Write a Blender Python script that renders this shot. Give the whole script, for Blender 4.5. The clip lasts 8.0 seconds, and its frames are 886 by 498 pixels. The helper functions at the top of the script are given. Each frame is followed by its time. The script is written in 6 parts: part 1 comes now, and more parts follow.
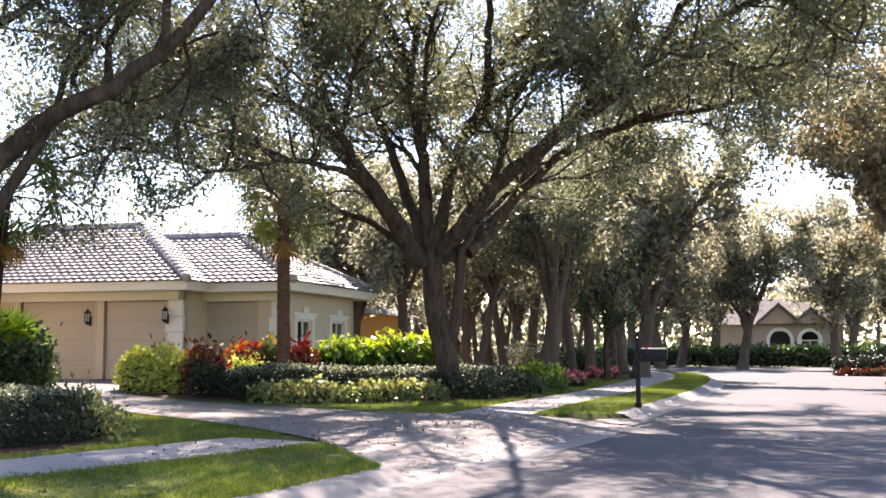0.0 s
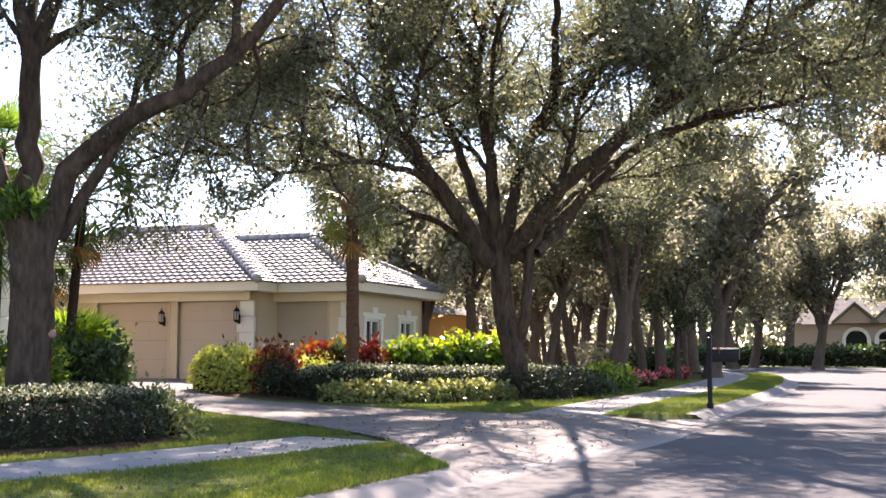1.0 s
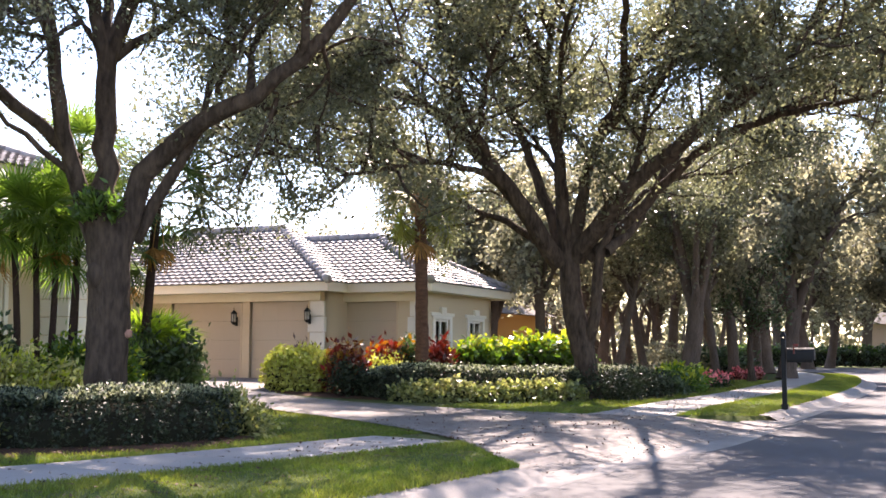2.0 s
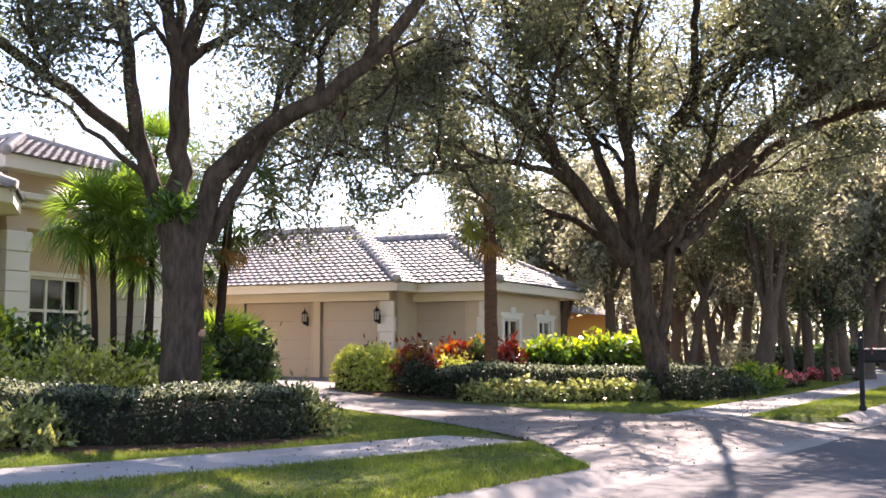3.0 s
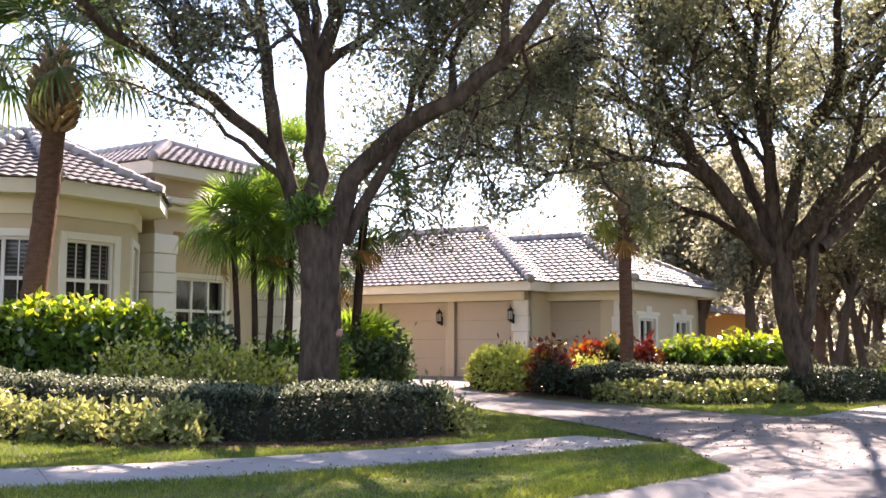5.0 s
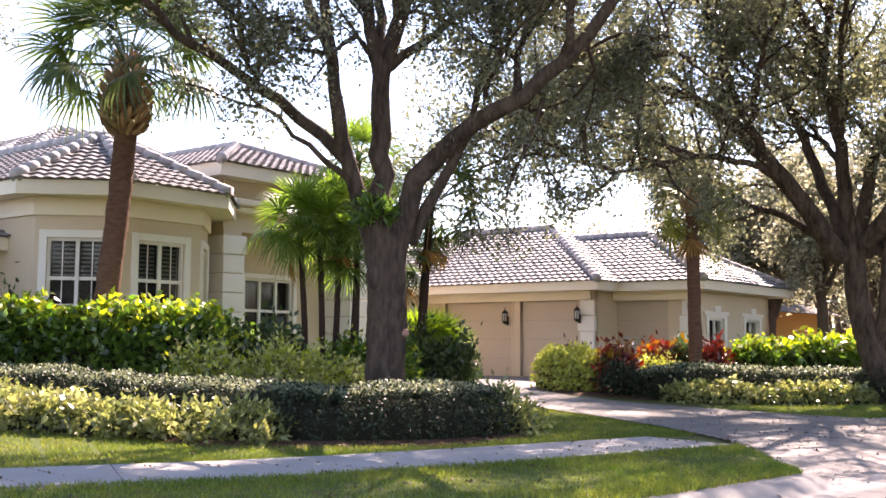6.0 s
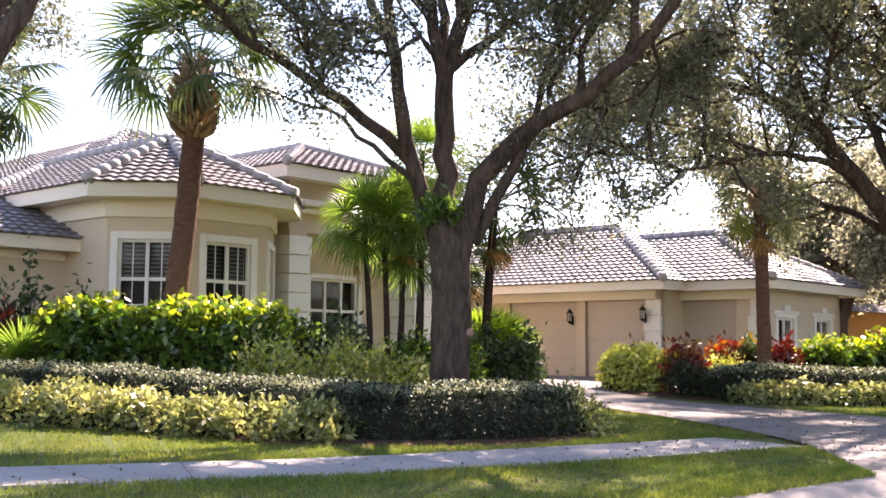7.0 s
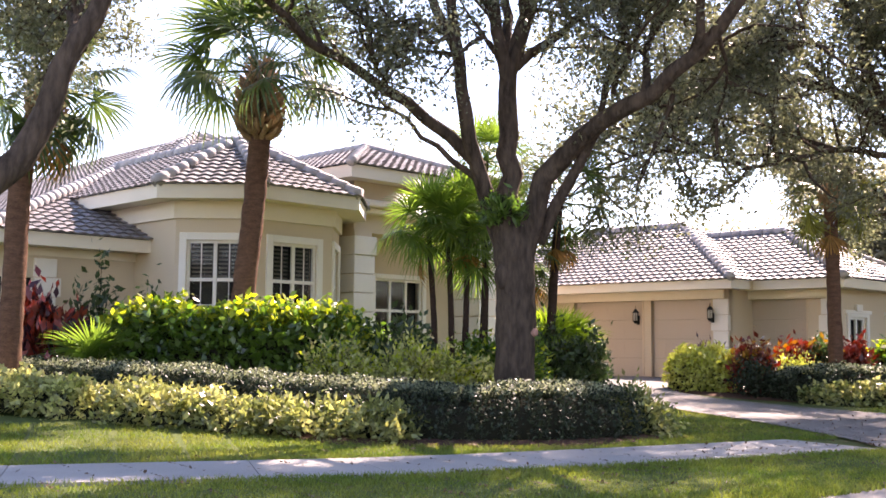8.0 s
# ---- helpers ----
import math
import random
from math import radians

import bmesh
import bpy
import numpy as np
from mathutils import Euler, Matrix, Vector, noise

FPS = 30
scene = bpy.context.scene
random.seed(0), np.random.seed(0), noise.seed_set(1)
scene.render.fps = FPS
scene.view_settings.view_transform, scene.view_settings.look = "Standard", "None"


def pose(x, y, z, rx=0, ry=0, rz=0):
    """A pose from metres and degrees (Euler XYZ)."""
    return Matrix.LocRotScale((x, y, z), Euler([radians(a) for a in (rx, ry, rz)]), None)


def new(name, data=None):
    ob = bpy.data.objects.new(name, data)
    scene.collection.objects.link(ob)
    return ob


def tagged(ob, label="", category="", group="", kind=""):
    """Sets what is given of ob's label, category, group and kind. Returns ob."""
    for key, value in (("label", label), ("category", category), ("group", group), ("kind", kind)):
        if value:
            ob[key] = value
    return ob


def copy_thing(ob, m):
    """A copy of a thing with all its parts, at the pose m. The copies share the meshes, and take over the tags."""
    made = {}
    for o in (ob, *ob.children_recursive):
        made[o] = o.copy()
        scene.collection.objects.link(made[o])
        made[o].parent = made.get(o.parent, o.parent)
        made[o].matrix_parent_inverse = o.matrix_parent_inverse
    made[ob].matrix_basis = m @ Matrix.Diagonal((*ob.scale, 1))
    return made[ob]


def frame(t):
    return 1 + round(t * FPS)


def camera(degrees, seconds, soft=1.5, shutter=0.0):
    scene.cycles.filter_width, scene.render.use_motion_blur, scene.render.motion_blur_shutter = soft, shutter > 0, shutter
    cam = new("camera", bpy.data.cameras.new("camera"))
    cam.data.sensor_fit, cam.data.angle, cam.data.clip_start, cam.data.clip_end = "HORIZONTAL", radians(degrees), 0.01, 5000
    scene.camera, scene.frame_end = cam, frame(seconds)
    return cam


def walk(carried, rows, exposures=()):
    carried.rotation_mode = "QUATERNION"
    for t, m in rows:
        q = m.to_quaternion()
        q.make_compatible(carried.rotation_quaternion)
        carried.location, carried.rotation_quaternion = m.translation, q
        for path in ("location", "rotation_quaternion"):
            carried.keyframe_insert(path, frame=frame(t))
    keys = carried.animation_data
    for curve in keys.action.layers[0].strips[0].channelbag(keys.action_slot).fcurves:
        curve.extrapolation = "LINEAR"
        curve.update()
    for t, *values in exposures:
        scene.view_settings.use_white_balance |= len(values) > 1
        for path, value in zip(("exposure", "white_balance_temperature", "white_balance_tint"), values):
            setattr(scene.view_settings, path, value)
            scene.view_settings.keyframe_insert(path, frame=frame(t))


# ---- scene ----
cam = camera(44.2, 8.0, soft=1.6)
walk(cam, [
    (0, pose(0, 0, 1.3, 95.299, -0.003, 0.000)),
    (0.5, pose(0, 0, 1.3, 95.296, -0.018, 1.789)),
    (1, pose(0, 0, 1.3, 95.292, -0.038, 3.577)),
    (1.5, pose(0, 0, 1.3, 95.287, -0.061, 5.373)),
    (3, pose(0, 0, 1.3, 95.262, -0.147, 10.810)),
    (3.5, pose(0, 0, 1.3, 95.252, -0.180, 12.580)),
    (4, pose(0, 0, 1.3, 95.240, -0.213, 14.329)),
    (4.5, pose(0, 0, 1.3, 95.228, -0.248, 16.073)),
    (6, pose(0, 0, 1.3, 95.185, -0.350, 21.258)),
    (6.5, pose(0, 0, 1.3, 95.168, -0.383, 22.951)),
    (7, pose(0, 0, 1.3, 95.151, -0.413, 24.630)),
    (7.5, pose(0, 0, 1.3, 95.134, -0.441, 26.327)),
    (8, pose(0, 0, 1.3, 95.115, -0.467, 28.007)),
], exposures=((0, 1.90, 7050, 25), (8, 2.06, 7450, 32)))

# ---- light ----
SUN_AZ, SUN_EL = 1.0, 44.0          # degrees: to the right of +y, above the ground
world = bpy.data.worlds.new("sky")
scene.world = world
world.use_nodes = True
wn = world.node_tree.nodes
sky = wn.new("ShaderNodeTexSky")
sky.sky_type, sky.sun_disc = "NISHITA", False
sky.sun_elevation, sky.sun_rotation = radians(SUN_EL), radians(SUN_AZ)
sky.air_density, sky.dust_density, sky.ozone_density = 1.0, 0.0, 1.5
wn["Background"].inputs["Strength"].default_value = 0.125
world.node_tree.links.new(sky.outputs[0], wn["Background"].inputs["Color"])
sun_data = bpy.data.lights.new("sun", "SUN")
sun_data.energy, sun_data.angle, sun_data.color = 5.0, radians(0.55), (1.0, 0.94, 0.86)
sun = new("sun", sun_data)
sun.matrix_world = pose(0, 0, 40, 90 - SUN_EL, 0, 180 - SUN_AZ)

# ---- materials ----
def mat(name, col, col2=None, rough=0.75, scale=3.0, fine=40.0, bump=0.25, spec=0.4, metal=0.0,
        island=0.0, per_object=0.0, transl=0.0, stretch=(1, 1, 1), depth=0.01):
    m = bpy.data.materials.new(name)
    m.use_nodes = True
    nt = m.node_tree
    nd, ln = nt.nodes, nt.links
    bs = nd["Principled BSDF"]
    bs.inputs["Roughness"].default_value = rough
    bs.inputs["Specular IOR Level"].default_value = spec
    bs.inputs["Metallic"].default_value = metal
    col2 = col2 or tuple(c * 0.6 for c in col)
    tc = nd.new("ShaderNodeTexCoord")
    mp = nd.new("ShaderNodeMapping")
    mp.inputs["Scale"].default_value = stretch
    ln.new(tc.outputs["Object"], mp.inputs["Vector"])
    n1 = nd.new("ShaderNodeTexNoise")
    n1.inputs["Scale"].default_value, n1.inputs["Detail"].default_value = scale, 4
    n2 = nd.new("ShaderNodeTexNoise")
    n2.inputs["Scale"].default_value, n2.inputs["Detail"].default_value = fine, 3
    for n in (n1, n2):
        ln.new(mp.outputs[0], n.inputs["Vector"])
    add = nd.new("ShaderNodeMath")
    add.operation = "MULTIPLY_ADD"
    ln.new(n1.outputs["Fac"], add.inputs[0])
    add.inputs[1].default_value = 1.3
    ln.new(n2.outputs["Fac"], add.inputs[2])
    rng = nd.new("ShaderNodeMapRange")
    rng.inputs["From Min"].default_value, rng.inputs["From Max"].default_value = 0.75, 1.55
    ln.new(add.outputs[0], rng.inputs["Value"])
    mix = nd.new("ShaderNodeMix")
    mix.data_type = "RGBA"
    mix.inputs[6].default_value, mix.inputs[7].default_value = (*col, 1), (*col2, 1)
    ln.new(rng.outputs[0], mix.inputs[0])
    out = mix.outputs[2]
    if island or per_object:
        g = nd.new("ShaderNodeNewGeometry") if island else nd.new("ShaderNodeObjectInfo")
        r2 = nd.new("ShaderNodeMapRange")
        amt = island or per_object
        r2.inputs["To Min"].default_value, r2.inputs["To Max"].default_value = 1 - amt, 1 + amt
        ln.new(g.outputs["Random Per Island" if island else "Random"], r2.inputs["Value"])
        hsv = nd.new("ShaderNodeHueSaturation")
        ln.new(out, hsv.inputs["Color"])
        ln.new(r2.outputs[0], hsv.inputs["Value"])
        out = hsv.outputs[0]
    ln.new(out, bs.inputs["Base Color"])
    if bump:
        bp = nd.new("ShaderNodeBump")
        bp.inputs["Strength"].default_value, bp.inputs["Distance"].default_value = bump, depth
        ln.new(n2.outputs["Fac"], bp.inputs["Height"])
        ln.new(bp.outputs[0], bs.inputs["Normal"])
    if transl:
        tr = nd.new("ShaderNodeBsdfTranslucent")
        br = nd.new("ShaderNodeHueSaturation")
        br.inputs["Saturation"].default_value, br.inputs["Value"].default_value = 1.15, 1.8
        ln.new(out, br.inputs["Color"])
        ln.new(br.outputs[0], tr.inputs["Color"])
        ms = nd.new("ShaderNodeMixShader")
        ms.inputs[0].default_value = transl
        ln.new(bs.outputs[0], ms.inputs[1])
        ln.new(tr.outputs[0], ms.inputs[2])
        ln.new(ms.outputs[0], nd["Material Output"].inputs["Surface"])
    return m


M_ASPHALT = mat("asphalt", (0.062, 0.058, 0.061), (0.098, 0.092, 0.091), 0.85, 0.35, 120, 0.5)
M_KERB = mat("kerb_concrete", (0.29, 0.26, 0.235), (0.19, 0.17, 0.155), 0.85, 1.2, 60, 0.4)
M_WALKC = mat("walk_concrete", (0.36, 0.33, 0.3), (0.25, 0.23, 0.21), 0.85, 1.0, 45, 0.4, per_object=0.06)
M_DRIVE = mat("driveway_paver", (0.25, 0.215, 0.19), (0.165, 0.14, 0.125), 0.8, 0.9, 24, 0.5, island=0.14)
M_GRASSG = mat("lawn_soil", (0.055, 0.085, 0.02), (0.085, 0.095, 0.03), 0.95, 0.8, 30, 0.6, spec=0.1)
M_BLADE = mat("grass_blade", (0.072, 0.135, 0.02), (0.22, 0.225, 0.055), 0.6, 0.7, 6, 0, spec=0.25, island=0.35, transl=0.35)
M_MULCH = mat("mulch", (0.11, 0.055, 0.035), (0.05, 0.028, 0.02), 0.95, 6, 50, 0.8, spec=0.1)
M_STUCCO = mat("tan_stucco", (0.68, 0.555, 0.395), (0.62, 0.5, 0.35), 0.9, 0.6, 90, 0.35, spec=0.2)
M_TRIM = mat("cream_trim", (0.86, 0.765, 0.61), (0.80, 0.705, 0.555), 0.75, 0.8, 50, 0.12, spec=0.3)
M_WHITE = mat("white_paint", (0.87, 0.82, 0.725), (0.81, 0.755, 0.66), 0.6, 1.5, 50, 0.1)
M_GDOOR = mat("tan_door", (0.555, 0.45, 0.345), (0.525, 0.425, 0.32), 0.6, 0.8, 60, 0.08)
M_TILE = mat("roof_tile", (0.275, 0.255, 0.249), (0.16, 0.148, 0.146), 0.6, 2.0, 30, 0.25, spec=0.16, island=0.16)
M_TILEO = mat("roof_tile_single", (0.275, 0.255, 0.249), (0.16, 0.148, 0.146), 0.6, 2.0, 30, 0.25, spec=0.16, per_object=0.16)
M_CAP = mat("ridge_cap_tile", (0.48, 0.44, 0.415), (0.33, 0.3, 0.285), 0.6, 3.0, 30, 0.25, spec=0.2, per_object=0.14)
M_IRON = mat("black_metal", (0.012, 0.012, 0.012), (0.022, 0.02, 0.018), 0.6, 4, 60, 0.1, spec=0.25)
M_LAMPG = mat("lamp_glass", (0.55, 0.52, 0.45), (0.45, 0.42, 0.36), 0.2, 4, 40, 0)
M_BARK = mat("oak_bark", (0.13, 0.092, 0.066), (0.03, 0.022, 0.016), 0.95, 7, 16, 1.0, spec=0.1, stretch=(1, 1, 0.3), depth=0.06)
M_SCAR = mat("healed_wood", (0.5, 0.27, 0.2), (0.36, 0.2, 0.14), 0.85, 6, 40, 0.4, spec=0.1)
M_PBARK = mat("palm_bark", (0.20, 0.108, 0.068), (0.085, 0.043, 0.028), 0.95, 6, 30, 0.9, spec=0.1, stretch=(1, 1, 2.5), depth=0.02)
M_THINB = mat("slim_palm_bark", (0.075, 0.045, 0.033), (0.04, 0.026, 0.02), 0.95, 6, 30, 0.9, spec=0.1, stretch=(1, 1, 2.5), depth=0.02)
M_BOOT = mat("palm_boot", (0.48, 0.32, 0.18), (0.24, 0.14, 0.075), 0.9, 6, 30, 0.5, spec=0.1, island=0.3)
M_OAKL = mat("oak_leaf", (0.088, 0.098, 0.058), (0.15, 0.152, 0.082), 0.33, 0.5, 5, 0, spec=0.9, island=0.45, transl=0.5)
M_WOODL = mat("wood_leaf", (0.158, 0.158, 0.102), (0.24, 0.225, 0.15), 0.5, 0.25, 3, 0, spec=0.45, island=0.5, transl=0.58)
M_RUSTL = mat("rusty_leaf", (0.145, 0.132, 0.07), (0.215, 0.17, 0.095), 0.5, 0.3, 3, 0, spec=0.4, island=0.4, transl=0.45)
M_PALML = mat("palm_leaf", (0.045, 0.08, 0.025), (0.09, 0.12, 0.035), 0.4, 0.8, 5, 0, spec=0.5, island=0.3, transl=0.4)
M_PALMG = mat("yellowing_palm_leaf", (0.1, 0.13, 0.03), (0.21, 0.2, 0.055), 0.45, 0.8, 5, 0, spec=0.4, island=0.3, transl=0.45)
M_PALMY = mat("young_palm_leaf", (0.07, 0.132, 0.027), (0.155, 0.215, 0.048), 0.4, 0.8, 5, 0, spec=0.5, island=0.3, transl=0.5)
M_PALMB = mat("bright_palm_leaf", (0.13, 0.22, 0.034), (0.25, 0.32, 0.06), 0.4, 0.8, 5, 0, spec=0.4, island=0.3, transl=0.5)
M_DEADL = mat("dry_frond", (0.42, 0.24, 0.09), (0.27, 0.15, 0.06), 0.8, 2, 8, 0, spec=0.1, island=0.3, transl=0.3)
# clipped hedges: shade darkens the body leaf colour, sun pales the silvery top
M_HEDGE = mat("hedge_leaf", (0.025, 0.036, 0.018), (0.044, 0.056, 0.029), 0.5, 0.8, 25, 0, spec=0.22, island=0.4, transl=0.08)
M_HEDGET = mat("sunlit_hedge_leaf", (0.17, 0.195, 0.11), (0.25, 0.265, 0.16), 0.45, 0.8, 25, 0, spec=0.5, island=0.35, transl=0.35)
M_VARI = mat("variegated_leaf", (0.075, 0.115, 0.03), (0.33, 0.32, 0.12), 0.38, 1.1, 5, 0, spec=0.6, island=0.45, transl=0.35)
# cream-edged leaf again, its colour raised to hold direct sun
M_VARIP = mat("sunlit_variegated_leaf", (0.15, 0.19, 0.05), (0.58, 0.53, 0.23), 0.36, 1.6, 6, 0, spec=0.5, island=0.5, transl=0.42)
M_FLOOR = mat("leaf_strewn_soil", (0.26, 0.2, 0.14), (0.15, 0.115, 0.075), 0.95, 1.2, 14, 0.6, spec=0.1)
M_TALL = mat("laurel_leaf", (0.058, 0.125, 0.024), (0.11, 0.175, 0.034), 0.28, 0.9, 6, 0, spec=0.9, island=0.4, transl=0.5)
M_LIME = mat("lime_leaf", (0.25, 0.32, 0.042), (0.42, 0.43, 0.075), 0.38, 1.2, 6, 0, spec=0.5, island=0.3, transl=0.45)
M_DARKL = mat("dark_leaf", (0.036, 0.064, 0.022), (0.065, 0.098, 0.034), 0.38, 1, 6, 0, spec=0.6, island=0.4, transl=0.3)
M_RED = mat("croton_leaf", (0.32, 0.036, 0.022), (0.09, 0.03, 0.018), 0.38, 2.5, 8, 0, spec=0.5, island=0.5, transl=0.15)
M_ORANGE = mat("croton_top_leaf", (0.42, 0.33, 0.06), (0.3, 0.06, 0.025), 0.38, 3, 8, 0, spec=0.5, island=0.3, transl=0.2)
M_GOLD = mat("golden_leaf", (0.36, 0.4, 0.08), (0.5, 0.48, 0.13), 0.4, 2, 8, 0, spec=0.4, island=0.3, transl=0.25)
M_PURPLE = mat("purple_leaf", (0.06, 0.022, 0.035), (0.035, 0.016, 0.022), 0.4, 3, 8, 0, spec=0.4, island=0.4, transl=0.08)
M_FLOWER = mat("pink_petal", (0.75, 0.1, 0.14), (0.8, 0.45, 0.42), 0.6, 3, 8, 0, island=0.3, transl=0.3)
M_WBARK = mat("woodland_bark", (0.165, 0.122, 0.095), (0.085, 0.064, 0.05), 0.95, 3.5, 22, 1.0, spec=0.1, stretch=(1, 1, 0.3), depth=0.06)
# shrub stems and hedge hulls; near-black carries the shade between leaves
M_CORE = mat("dark_shrub_core", (0.035, 0.03, 0.02), (0.02, 0.022, 0.012), 0.95, 3, 30, 0.5, spec=0.05)
M_LITTER = mat("fallen_leaf", (0.16, 0.09, 0.05), (0.09, 0.05, 0.03), 0.8, 3, 9, 0, island=0.4)
M_SHUT = mat("shutter_paint", (0.2, 0.175, 0.145), (0.15, 0.13, 0.105), 0.7, 2, 30, 0)
# near-black backing: the dimness inside rooms is put into the colour
M_DARKROOM = mat("room_shade", (0.045, 0.04, 0.036), (0.035, 0.03, 0.027), 0.9, 1, 20, 0)
M_PINKW = mat("pink_stucco", (0.50, 0.37, 0.30), (0.44, 0.32, 0.26), 0.9, 0.4, 30, 0.1, spec=0.2)
M_OCHRE = mat("ochre_stucco", (0.55, 0.30, 0.10), (0.48, 0.26, 0.09), 0.9, 0.4, 30, 0.1, spec=0.2)
M_FARROOF = mat("grey_roof", (0.24, 0.22, 0.2), (0.17, 0.155, 0.14), 0.9, 1, 12, 0.3, spec=0.1)
M_WOODS = mat("distant_woods", (0.05, 0.06, 0.03), (0.09, 0.09, 0.045), 0.95, 0.3, 2.5, 0.8, spec=0.1, depth=0.3)
M_GLASS = bpy.data.materials.new("window_glass")
M_GLASS.use_nodes = True
gb = M_GLASS.node_tree.nodes["Principled BSDF"]
gb.inputs["Base Color"].default_value = (0.85, 0.9, 0.9, 1)
gb.inputs["Roughness"].default_value = 0.02
gb.inputs["Transmission Weight"].default_value = 1.0
gb.inputs["IOR"].default_value = 1.2

# ---- builders ----
def part(name, data, material, parent=None, label=""):
    """Links a bmesh or a mesh as one object, under a thing if one is given."""
    if isinstance(data, bmesh.types.BMesh):
        me = bpy.data.meshes.new(name)
        data.to_mesh(me)
        data.free()
    else:
        me = data
    if material and not me.materials:
        me.materials.append(material)
    ob = new(name, me)
    if parent:
        ob.parent = parent
    if label:
        ob["label"] = label
    return ob


def thing(name, m, label, category, group="", kind=""):
    ob = new(name)
    ob.empty_display_size = 0.2
    ob.matrix_world = m
    return tagged(ob, label, category, group, kind)


def raw(name, verts, faces_n, loops):
    """A mesh from arrays: corner counts and corner indices."""
    me = bpy.data.meshes.new(name)
    verts = np.asarray(verts, np.float32)
    loops = np.asarray(loops, np.int32).ravel()
    faces_n = np.asarray(faces_n, np.int32)
    me.vertices.add(len(verts))
    me.vertices.foreach_set("co", verts.ravel())
    me.loops.add(len(loops))
    me.loops.foreach_set("vertex_index", loops)
    me.polygons.add(len(faces_n))
    me.polygons.foreach_set("loop_start", np.r_[0, np.cumsum(faces_n)[:-1]].astype(np.int32))
    me.update(calc_edges=True)
    return me


def box(bm, x0, x1, y0, y1, z0, z1, m=None, bevel=0.0):
    vs = [bm.verts.new(Vector((x, y, z)) if m is None else m @ Vector((x, y, z)))
          for z in (z0, z1) for x, y in ((x0, y0), (x1, y0), (x1, y1), (x0, y1))]
    fs = [(3, 2, 1, 0), (4, 5, 6, 7), (0, 1, 5, 4), (1, 2, 6, 5), (2, 3, 7, 6), (3, 0, 4, 7)]
    faces = [bm.faces.new([vs[i] for i in f]) for f in fs]
    if bevel:
        es = list({e for f in faces for e in f.edges})
        bmesh.ops.bevel(bm, geom=es, offset=bevel, segments=1, affect="EDGES")
    return bm


def boxes(rows, bevel=0.0, m=None):
    bm = bmesh.new()
    for r in rows:
        box(bm, *r, m=m, bevel=bevel)
    return bm


def prism(bm, poly, z0, z1):
    """An upright prism on a plan polygon, anticlockwise."""
    lo = [bm.verts.new((x, y, z0)) for x, y in poly]
    hi = [bm.verts.new((x, y, z1)) for x, y in poly]
    bm.faces.new(lo[::-1]), bm.faces.new(hi)
    for i in range(len(poly)):
        j = (i + 1) % len(poly)
        bm.faces.new((lo[i], lo[j], hi[j], hi[i]))
    return bm


def smooth_line(pts, step):
    """A smooth curve through the points, sampled about every step metres."""
    p = np.array(pts, float)
    p = np.vstack([2 * p[0] - p[1], p, 2 * p[-1] - p[-2]])
    out = []
    for i in range(1, len(p) - 2):
        a, b, c, d = p[i - 1:i + 3]
        n = max(2, int(np.linalg.norm(c - b) / step))
        for t in np.linspace(0, 1, n, endpoint=False):
            out.append(0.5 * (2 * b + (c - a) * t + (2 * a - 5 * b + 4 * c - d) * t * t + (3 * b - a - 3 * c + d) * t ** 3))
    out.append(p[-2])
    return np.array(out)


def tube(path, r0, r1, sides=8, power=1.0, wob=0.0, rng=None):
    """Arrays of a tapered tube along a path."""
    path = np.asarray(path, float)
    n = len(path)
    tan = np.gradient(path, axis=0)
    tan /= np.linalg.norm(tan, axis=1)[:, None] + 1e-9
    ref = np.array([1.0, 0.13, 0.07]) if abs(tan[0][0]) < 0.8 else np.array([0.1, 1.0, 0.1])
    a = np.cross(tan, ref)
    a /= np.linalg.norm(a, axis=1)[:, None] + 1e-9
    b = np.cross(tan, a)
    t = np.linspace(0, 1, n) ** power
    rad = r0 + (r1 - r0) * t
    ang = np.linspace(0, 2 * np.pi, sides, endpoint=False)
    rr = rad[:, None] * np.ones(sides)
    if wob:
        rr = rr * (1 + wob * (rng.random((n, sides)) - 0.5))
    v = path[:, None] + rr[..., None] * (np.cos(ang)[None, :, None] * a[:, None] + np.sin(ang)[None, :, None] * b[:, None])
    i = np.arange(n - 1)[:, None] * sides
    k = np.arange(sides)
    k2 = (k + 1) % sides
    f = np.stack([i + k, i + k2, i + sides + k2, i + sides + k], -1).reshape(-1, 4)
    return v.reshape(-1, 3), f


def tubes_mesh(name, items):
    vs, fs, o = [], [], 0
    for v, f in items:
        vs.append(v), fs.append(f + o)
        o += len(v)
    fs = np.vstack(fs)
    me = raw(name, np.vstack(vs), np.full(len(fs), 4), fs)
    me.polygons.foreach_set("use_smooth", np.ones(len(fs), bool))
    return me


